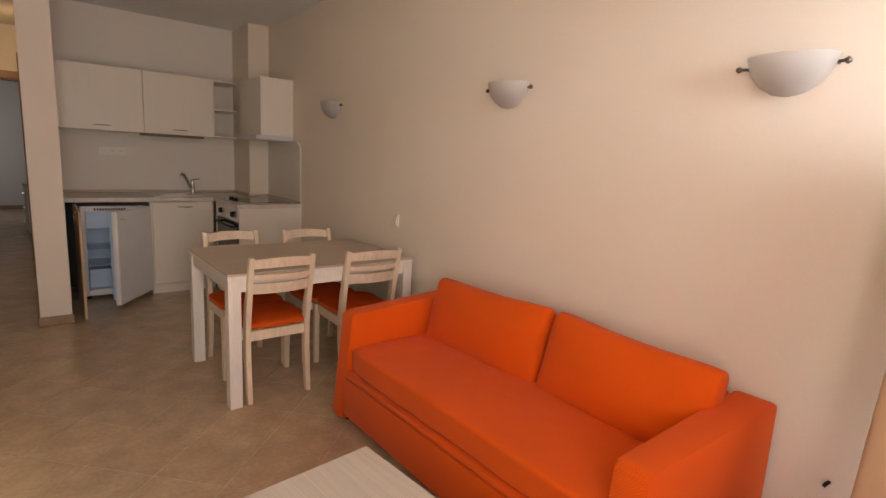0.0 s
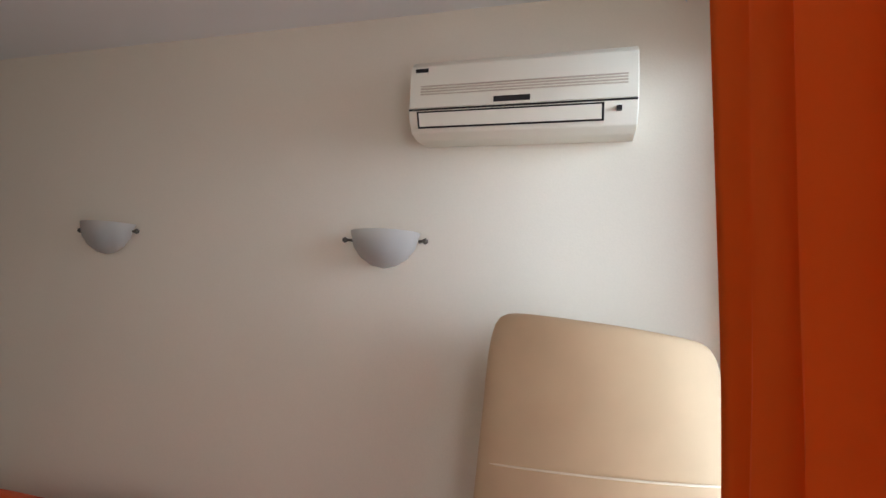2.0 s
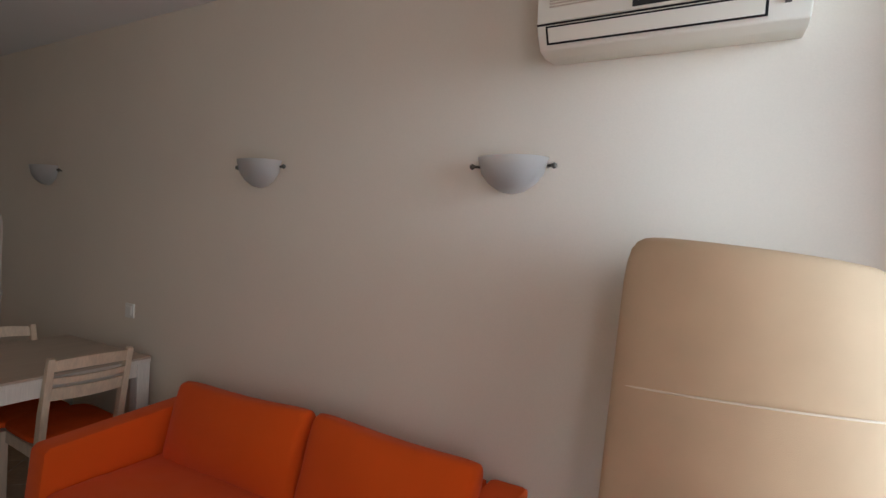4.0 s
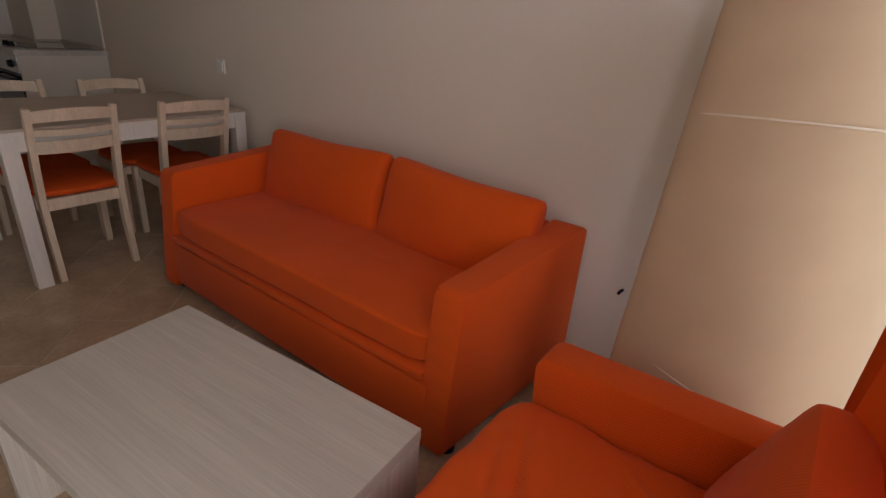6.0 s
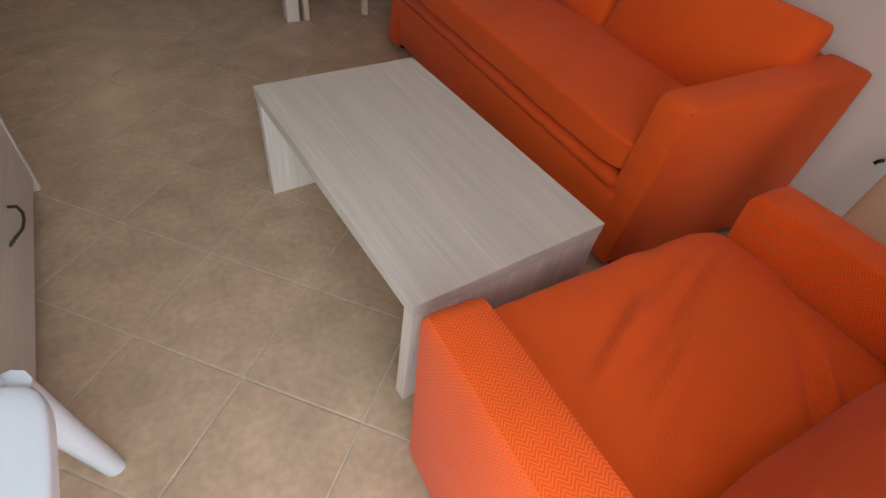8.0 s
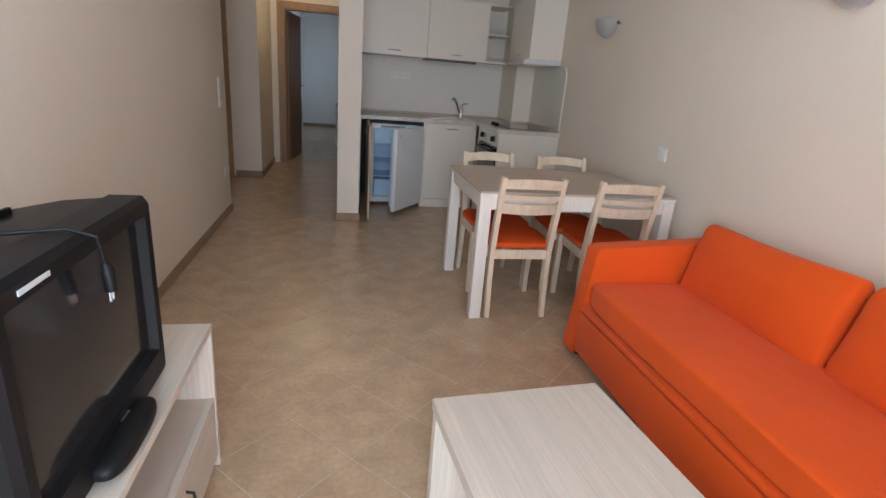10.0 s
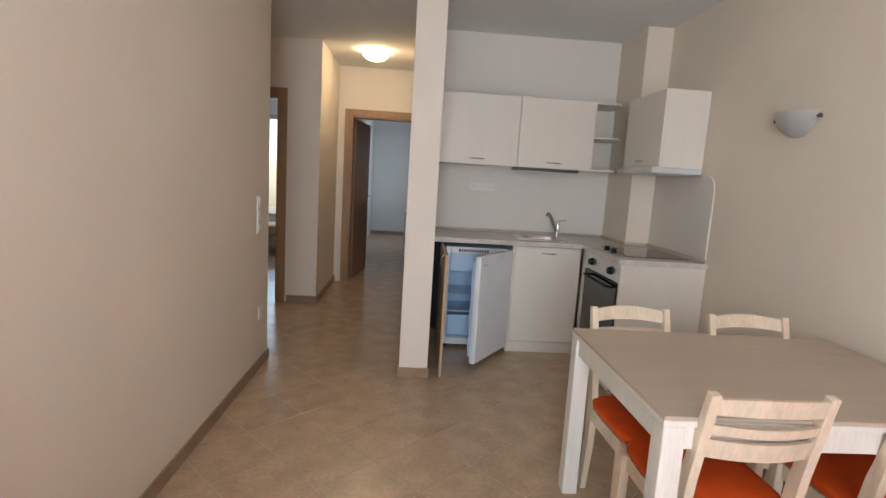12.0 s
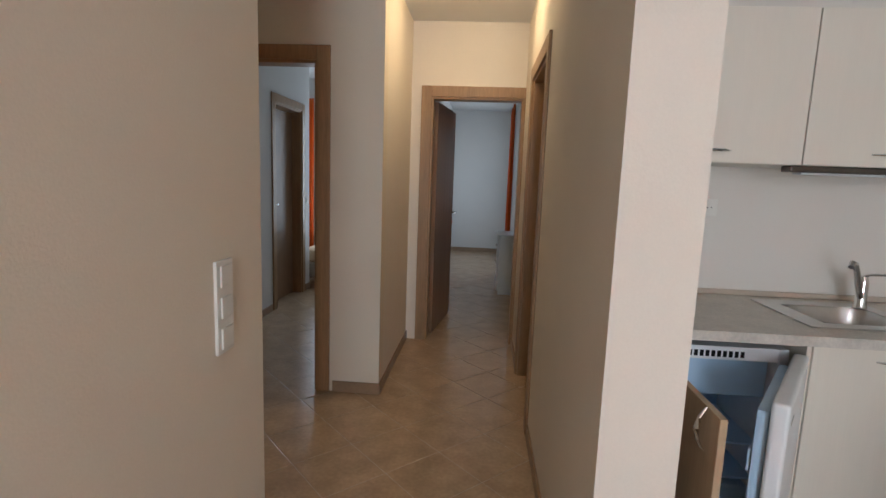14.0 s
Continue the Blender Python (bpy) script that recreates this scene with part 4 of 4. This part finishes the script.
def sink():
    e = thing("sink", (1.86, 5.97, 0.893), "stainless steel sink set into the worktop", "sink")
    z = 0.8935
    bm = bmesh.new()
    for lo, hi in (((1.62, 5.76), (1.70, 6.18)), ((2.02, 5.76), (2.08, 6.18)), ((1.70, 5.76), (2.02, 5.815)), ((1.70, 6.10), (2.02, 6.18))):
        box((*lo, z), (*hi, z + 0.006), bm=bm)
    part("rim", bm, STEEL, e)
    bowl = bmesh.new()
    rings = []
    for s, dz in ((1.0, 0.004), (0.95, -0.02), (0.86, -0.11), (0.6, -0.13), (0.05, -0.135)):
        rings.append([bowl.verts.new((1.86 + 0.162 * s * math.copysign(abs(math.cos(a)) ** 0.5, math.cos(a)), 5.958 + 0.145 * s * math.copysign(abs(math.sin(a)) ** 0.5, math.sin(a)), z + dz)) for a in [k * math.tau / 32 for k in range(32)]])
    for a, b in zip(rings, rings[1:]):
        for k in range(32):
            bowl.faces.new((a[k], a[(k + 1) % 32], b[(k + 1) % 32], b[k]))
    bowl.faces.new(rings[-1])
    part("bowl", bowl, STEEL, e, "", True)
    tap = thing("tap", (2.03, 6.12, 0.9), "chrome mixer tap with a raised spout", "tap")
    part("body", rod([(2.03, 6.12, z + 0.006), (2.03, 6.12, z + 0.02), (2.03, 6.12, z + 0.11), (2.03, 6.12, z + 0.135)], 0.022, 14, taper=[1.2, 1, 0.9, 0.6]), CHROME, tap, "", True)
    part("spout", rod([(2.02, 6.11, z + 0.05), (1.99, 6.09, z + 0.10), (1.96, 6.065, z + 0.16), (1.935, 6.045, z + 0.195), (1.915, 6.03, z + 0.2), (1.905, 6.02, z + 0.185)], 0.012, 10), CHROME, tap, "", True)
    part("lever", rod([(2.03, 6.12, z + 0.135), (2.05, 6.11, z + 0.145), (2.09, 6.085, z + 0.15)], 0.009, 8, flat=0.6), CHROME, tap, "", True)


def base_units():
    u = thing("fridge_housing", (1.26, 5.98, 0), "cream kitchen unit with its door open round the fridge", "cabinet")
    part("side_panel", box((0.945, 5.70, 0), (0.961, 6.275, 0.8575), 0.001), KITCHEN, u)
    part("side_panel", box((1.572, 5.69, 0), (1.588, 6.275, 0.8575), 0.001), KITCHEN, u)
    part("back_panel", box((0.962, 6.255, 0.0), (1.571, 6.275, 0.8575)), BLACK, u)
    # the outer face is cream; its shade is put into the colour
    d = part("door", box((1.012, 5.075, 0.015), (1.030, 5.685, 0.845), 0.002), SHADEDBOARD, u, "open cream cabinet door, its shade painted in as tan")
    bow_handle(d, (1.011, 5.14, 0.79), (0, 0, 1), (-1, 0, 0))
    s = thing("sink_cabinet", (1.85, 5.98, 0), "cream kitchen base cabinet under the sink", "cabinet")
    part("side_panel", box((1.590, 5.712, 0), (1.606, 6.27, 0.8575), 0.001), KITCHEN, s)
    part("side_panel", box((2.10, 5.712, 0), (2.116, 6.27, 0.8575), 0.001), KITCHEN, s)
    part("plinth", box((1.590, 5.70, 0.0), (2.12, 5.715, 0.085), 0.001), KITCHEN, s)
    d = part("door", box((1.595, 5.692, 0.09), (2.112, 5.71, 0.85), 0.002), KITCHEN, s)
    bow_handle(d, (1.865, 5.691, 0.805), (1, 0, 0), (0, -1, 0), 0.13)
    o = thing("oven_cabinet", (2.4, 5.3, 0), "cream kitchen end unit that houses the oven", "cabinet")
    part("end_panel", box((2.125, 4.945, 0), (2.685, 4.963, 0.8575), 0.001), KITCHEN, o)
    part("corner_panel", box((2.135, 5.585, 0), (2.151, 5.691, 0.8575), 0.001), KITCHEN, o)
    part("lower_panel", box((2.13, 4.968, 0.0), (2.146, 5.58, 0.21), 0.001), KITCHEN, o)
    v = thing("oven", (2.4, 5.27, 0.17), "built-in oven with steel controls and black glass door", "oven")
    part("casing", box((2.15, 4.975, 0.175), (2.62, 5.575, 0.852)), BLACK, v)
    part("control_panel", box((2.122, 4.97, 0.735), (2.149, 5.58, 0.852), 0.003), STEEL, v, "brushed steel control panel")
    part("glass_door", box((2.118, 4.97, 0.22), (2.149, 5.58, 0.728), 0.004), BLACKGLASS, v, "black glass oven door")
    part("handle", rod([(2.118, 5.05, 0.69), (2.085, 5.06, 0.695), (2.08, 5.1, 0.695), (2.08, 5.45, 0.695), (2.085, 5.49, 0.695), (2.118, 5.5, 0.69)], 0.009, 10), BLACK, v, "black bar handle", True)
    for y in (5.09, 5.45):
        part("knob", rod([(2.122, y, 0.795), (2.116, y, 0.795), (2.095, y, 0.795)], 0.024, 16, taper=[1.15, 1.1, 0.85]), BLACK, v, "round black knob", True)
    h = thing("hob", (2.38, 5.28, 0.893), "dark glass and steel hob in the worktop", "hob")
    part("trim", box((2.145, 5.02, 0.8935), (2.625, 5.55, 0.899), 0.002), STEEL, h)
    part("glass", box((2.21, 5.028, 0.8995), (2.617, 5.542, 0.9025), 0.001), BLACKGLASS, h)
    for y in (5.34, 5.22):
        part("knob", rod([(2.178, y, 0.899), (2.178, y, 0.905), (2.178, y, 0.93)], 0.02, 14, taper=[1.1, 1, 0.8]), BLACK, h, "black hob knob", True)


def fridge():
    e = thing("fridge", (1.3, 5.95, 0), "small white refrigerator with its door standing open", "refrigerator")
    x0, x1, y0, y1, z0, z1 = 1.06, 1.545, 5.735, 6.235, 0.03, 0.815
    w = 0.035
    part("side", box((x0, y0, z0), (x0 + w, y1, z1), 0.004), FRIDGE, e)
    part("side", box((x1 - w, y0, z0), (x1, y1, z1), 0.004), FRIDGE, e)
    part("top", box((x0 + w, y0, z1 - 0.05), (x1 - w, y1, z1), 0.004), FRIDGE, e)
    part("bottom", box((x0 + w, y0, z0), (x1 - w, y1, z0 + 0.05), 0.004), FRIDGE, e)
    part("lining", box((x0 + w, y1 - 0.1, z0 + 0.05), (x1 - w, y1, z1 - 0.05)), FRIDGEIN, e, "pale blue inner lining")
    part("freezer_flap", box((x0 + w + 0.005, y0 + 0.05, z1 - 0.20), (x1 - w - 0.005, y0 + 0.065, z1 - 0.055), 0.004), FRIDGEIN, e, "pale freezer flap")
    for k in range(12):
        part("vent_slot", box((x0 + 0.10 + k * 0.02, y0 - 0.003, z1 - 0.038), (x0 + 0.112 + k * 0.02, y0 + 0.002, z1 - 0.016)), BLACK, e)
    for z in (0.28, 0.42):
        part("shelf", box((x0 + w, y0 + 0.06, z), (x1 - w, y1 - 0.1, z + 0.008), 0.002), FRIDGEIN, e)
    part("drawer", box((x0 + w + 0.01, y0 + 0.07, z0 + 0.052), (x1 - w - 0.01, y1 - 0.11, 0.25), 0.01), FRIDGEIN, e)
    for x in (x0 + 0.03, x1 - 0.03):
        for y in (y0 + 0.03, y1 - 0.03):
            part("foot", rod([(x, y, 0), (x, y, 0.03)], 0.015, 10), BLACK, e)
    hinge, ang = Vector((1.545, 5.715, 0)), radians(180 + 55)

    def swing(bm):
        bmesh.ops.rotate(bm, verts=bm.verts, matrix=Matrix.Rotation(ang, 3, "Z"), cent=(0, 0, 0))
        bmesh.ops.translate(bm, verts=bm.verts, vec=hinge)
        return bm
    d = part("door", swing(box((0, 0.0, z0 + 0.015), (0.545, 0.045, z1), 0.012, 3)), FRIDGE, e, "open white fridge door", True)
    part("door_lining", swing(box((0.03, -0.035, z0 + 0.05), (0.515, -0.001, z1 - 0.04), 0.012, 2)), FRIDGEIN, d, "", True)
    for z in (0.12, 0.36, 0.58):
        part("door_shelf", swing(box((0.04, -0.045, z), (0.5, -0.036, z + 0.07), 0.008)), FRIDGEIN, d)
    part("name_badge", swing(box((0.44, 0.0455, z1 - 0.07), (0.50, 0.047, z1 - 0.058))), STEEL, d)


def wall_units():
    z0, z1, yf, yb = 1.462, 2.007, 5.89, 6.277
    for x0, x1 in ((0.957, 1.590), (1.593, 2.183)):
        e = thing("wall_cabinet", ((x0 + x1) / 2, 6.1, z0), "cream wall cabinet with a flap door over the worktop", "cabinet", "kitchen wall cabinets")
        part("body", box((x0, yf + 0.019, z0), (x1, yb, z1), 0.001), KITCHEN, e)
        d = part("door", box((x0 + 0.001, yf, z0 + 0.001), (x1 - 0.001, yf + 0.018, z1 - 0.001), 0.002), KITCHEN, e)
        bow_handle(d, ((x0 + x1) / 2, yf - 0.001, z0 + 0.045), (1, 0, 0), (0, -1, 0), 0.13)
    s = thing("open_shelf", (2.27, 6.1, z0), "cream open end shelf with rounded boards", "shelf")
    x0, x1 = 2.185, 2.444
    part("back_panel", box((x0, yb - 0.016, z0), (x1, yb, z1), 0.001), KITCHEN, s)
    part("side_panel", box((x0, yf + 0.01, z0), (x0 + 0.016, yb - 0.0165, z1), 0.001), KITCHEN, s)
    for z in (z0, 1.72, z1 - 0.018):
        out = [(x0 + 0.0165, yf + 0.01), (x1 - 0.1, yf + 0.01), (x1 - 0.04, yf + 0.04), (x1, yf + 0.1), (x1, yb - 0.017), (x0 + 0.0165, yb - 0.017)]
        part("board", plate(out, "Z", z, z + 0.018, 0.002), KITCHEN, s)
    h = thing("hood_cabinet", (2.53, 5.43, 1.49), "cream wall cabinet above the extractor hood", "cabinet")
    part("body", box((2.405, 5.14, 1.497), (2.685, 5.72, 2.0), 0.001), KITCHEN, h)
    d = part("door", box((2.385, 5.141, 1.498), (2.4045, 5.719, 1.999), 0.002), KITCHEN, h)
    bow_handle(d, (2.384, 5.43, 1.54), (0, 1, 0), (-1, 0, 0), 0.13)
    v = thing("extractor_hood", (2.53, 5.43, 1.455), "slim grey extractor hood under the cabinet", "extractor hood")
    part("body", box((2.36, 5.145, 1.458), (2.685, 5.715, 1.496), 0.003), WHITEPLASTIC, v)
    part("front_strip", box((2.345, 5.145, 1.455), (2.3595, 5.715, 1.496), 0.003), STEEL, v)
    part("grease_filter", box((2.39, 5.18, 1.452), (2.66, 5.68, 1.4575)), STEEL, v)
    lamp = thing("under_cabinet_light", (1.83, 5.96, 1.44), "slim grey strip light under the wall cabinet", "strip light")
    part("housing", box((1.56, 5.90, 1.438), (2.10, 5.965, 1.4615), 0.006), DARKMETAL, lamp)
    part("diffuser", box((1.60, 5.905, 1.430), (2.06, 5.96, 1.4375), 0.003), WHITEPLASTIC, lamp)
    p = thing("splash_panel", (2.68, 5.45, 0.9), "cream splash panel with a rounded corner beside the hob", "panel", kind="structure")
    out = [(4.965, 0.894), (5.773, 0.894), (5.773, 1.452), (5.05, 1.452), (5.015, 1.443), (4.985, 1.42), (4.97, 1.385), (4.965, 1.35)]
    part("board", plate(out, "X", 2.678, 2.689, 0.001), KITCHEN, p)


worktop()
sink()
base_units()
fridge()
wall_units()


# ---- switches, sockets, lamps ----
def socket(name, at, out, wide, high, cells, label, category, rockers=False):
    """A flush plate; out is the wall's normal; cells along its longer side."""
    e = thing(name, at, label, category)
    o = Vector(out)
    side = Vector((abs(o.y), abs(o.x), 0))
    c = Vector(at)

    def slab(nm, u0, u1, w0, w1, d0, d1, mat, bevel=0.002):
        p, q = c + side * u0 + o * d0 + Vector((0, 0, w0)), c + side * u1 + o * d1 + Vector((0, 0, w1))
        lo, hi = [min(a, b) for a, b in zip(p, q)], [max(a, b) for a, b in zip(p, q)]
        part(nm, box(lo, hi, bevel), mat, e)
    slab("plate", -wide / 2, wide / 2, -high / 2, high / 2, 0, 0.009, SWITCHWHITE)
    for k in range(cells):
        f = (k + 0.5) / cells - 0.5
        u, w = (f * wide, 0) if wide >= high else (0, f * high)
        if rockers:
            slab("rocker", u - 0.027, u + 0.027, w - 0.027, w + 0.027, 0.0095, 0.015, SWITCHWHITE, 0.003)
        else:
            m = c + side * u + Vector((0, 0, w)) + o * 0.0092
            part("outlet", rod([m, m + o * 0.002], 0.021, 18), SWITCHWHITE, e, "", True)
            for s in (-0.009, 0.009):
                m2 = m + side * s + o * 0.0022
                part("pin_hole", rod([m2, m2 + o * 0.0006], 0.0028, 8), BLACK, e)


socket("wall_switch", (XR, 3.386, 0.935), (-1, 0, 0), 0.08, 0.08, 1, "white single rocker switch above the table", "switch", True)
socket("triple_switch", (XL, 5.12, 1.035), (1, 0, 0), 0.08, 0.235, 3, "white triple switch plate by the wall corner", "switch", True)
socket("wall_socket", (XL, 5.17, 0.38), (1, 0, 0), 0.08, 0.08, 1, "white single socket low on the wall", "socket")
socket("kitchen_socket", (1.375, 6.28, 1.282), (0, -1, 0), 0.215, 0.075, 3, "white triple socket plate over the worktop", "socket")
socket("bedroom_socket", (-1.57, 9.66, 1.05), (1, 0, 0), 0.08, 0.08, 1, "white switch beside the bedroom window", "switch", True)
stub = thing("cable_stub", (XR, 0.842, 0.405), "short dark cable end sticking out of the wall", "cable")
part("cord", rod([(XR, 0.842, 0.405), (XR - 0.02, 0.844, 0.407), (XR - 0.024, 0.85, 0.395)], 0.006, 8), BLACK, stub, "", True)

ceil = thing("ceiling_lamp", (0.33, 7.2, H), "lit round glass ceiling lamp in the corridor", "ceiling lamp")
part("base", lathe([(0.001, 0), (0.10, 0), (0.10, -0.02), (0.001, -0.02)], (0.33, 7.2, H), 28), WHITEPLASTIC, ceil, "", True)
part("shade", lathe([(0.128, -0.022), (0.132, -0.03), (0.12, -0.055), (0.085, -0.085), (0.045, -0.1), (0.001, -0.104)], (0.33, 7.2, H), 32), LAMPGLOW, ceil, "glowing frosted bowl", True)
part("finial", lathe([(0.001, -0.125), (0.008, -0.118), (0.008, -0.108), (0.001, -0.104)], (0.33, 7.2, H), 12), CHROME, ceil, "", True)

# ---- bedrooms ----
curtain("curtain", (-1.98, 10.5), (-1.77, 10.5), 0.1, 2.3, 3, 0.03, "orange curtain drawn aside at the bedroom window")
curtain("curtain", (0.80, 10.5), (0.80, 11.2), 0.02, 2.3, 5, 0.03, "orange curtain at the far bedroom window")


def bed():
    e = thing("bed", (-1.1, 10.1, 0), "low bed with pale wood frame and bare mattress", "bed")
    x0, x1, y0, y1 = -1.72, -0.5, 9.80, 10.44
    part("frame", box((x0, y0, 0.12), (x1, y1, 0.28), 0.01), PALEWOOD_Y, e)
    part("mattress", pillow((x0 + 0.02, y0 + 0.02, 0.28), (x1 - 0.02, y1 - 0.02, 0.46), 10, 0.1, 3, 0.004, 9), TICKING, e, "", True)
    for x in (x0 + 0.04, x1 - 0.1):
        for y in (y0 + 0.04, y1 - 0.1):
            part("leg", box((x, y, 0), (x + 0.06, y + 0.06, 0.12), 0.004), PALEWOOD_Z, e)


def dresser():
    e = thing("dresser", (0.86, 10.3, 0), "white chest of drawers in the far bedroom", "chest of drawers")
    x0, x1, y0, y1, z = 0.655, 0.985, 9.9, 10.35, 0.70
    part("body", box((x0 + 0.02, y0, 0.0), (x1, y1, z), 0.004), WHITEPLASTIC, e)
    part("top", box((x0 - 0.01, y0 - 0.01, z), (x1, y1 + 0.01, z + 0.02), 0.006), WHITEPLASTIC, e)
    for k in range(3):
        d = part("drawer", box((x0, y0 + 0.01, 0.05 + k * 0.21), (x0 + 0.019, y1 - 0.01, 0.25 + k * 0.21), 0.004), WHITEPLASTIC, e)
        part("knob", rod([(x0, 10.12, 0.15 + k * 0.21), (x0 - 0.02, 10.12, 0.15 + k * 0.21)], 0.012, 10), CHROME, d, "", True)


bed()
dresser()

# ---- floor ----
TURN, PITCH, ORIGIN = radians(43.4), 0.317, Vector((1.042, 1.358))
floor = tagged(part("floor", box((-2.8, -0.25, -0.2), (3.0, 13.7, -0.0018)), GROUT), "beige ceramic floor tiles laid diagonally", "floor", kind="structure")
half = PITCH / 2 - 0.002
tile_bm = bmesh.new()
_o, _i = [(-half, -half), (half, -half), (half, half), (-half, half)], half - 0.003
low = [tile_bm.verts.new((x, y, -0.0017)) for x, y in _o]
mid = [tile_bm.verts.new((x, y, -0.0008)) for x, y in _o]
top = [tile_bm.verts.new((x * _i / half, y * _i / half, 0.0)) for x, y in _o]
for k in range(4):
    j = (k + 1) % 4
    tile_bm.faces.new((low[k], low[j], mid[j], mid[k]))
    tile_bm.faces.new((mid[k], mid[j], top[j], top[k]))
tile_bm.faces.new(top)
tile_mesh = bpy.data.meshes.new("tile")
tile_bm.to_mesh(tile_mesh)
tile_bm.free()
tile_mesh.materials.append(TILE)
verts, faces, count = [], [], 0
for iu in range(-40, 45):
    for iv in range(-40, 45):
        c = ORIGIN + Matrix.Rotation(TURN, 2) @ Vector(((iu + 0.5) * PITCH, (iv + 0.5) * PITCH))
        if not (-2.6 < c.x < 2.85 and -0.15 < c.y < 13.5):
            continue
        if c.y > 6.4 and c.x > 2.0:
            continue
        m = Matrix.Translation((c.x, c.y, 0)) @ Matrix.Rotation(TURN, 4, "Z")
        if -0.2 < c.x < 2.75 and c.y < 8.3 and count < 300:
            t = new("tile", tile_mesh)
            t.matrix_basis = m
            t.parent = floor
            count += 1
        else:
            base = len(verts)
            verts += [tuple(m @ v.co) for v in tile_mesh.vertices]
            faces += [tuple(base + k for k in p.vertices) for p in tile_mesh.polygons]
rest = bpy.data.meshes.new("far_tiles")
rest.from_pydata(verts, [], faces)
rest.materials.append(TILE)
far = tagged(new("far_tiles", rest), kind="stuff")
far.parent = floor
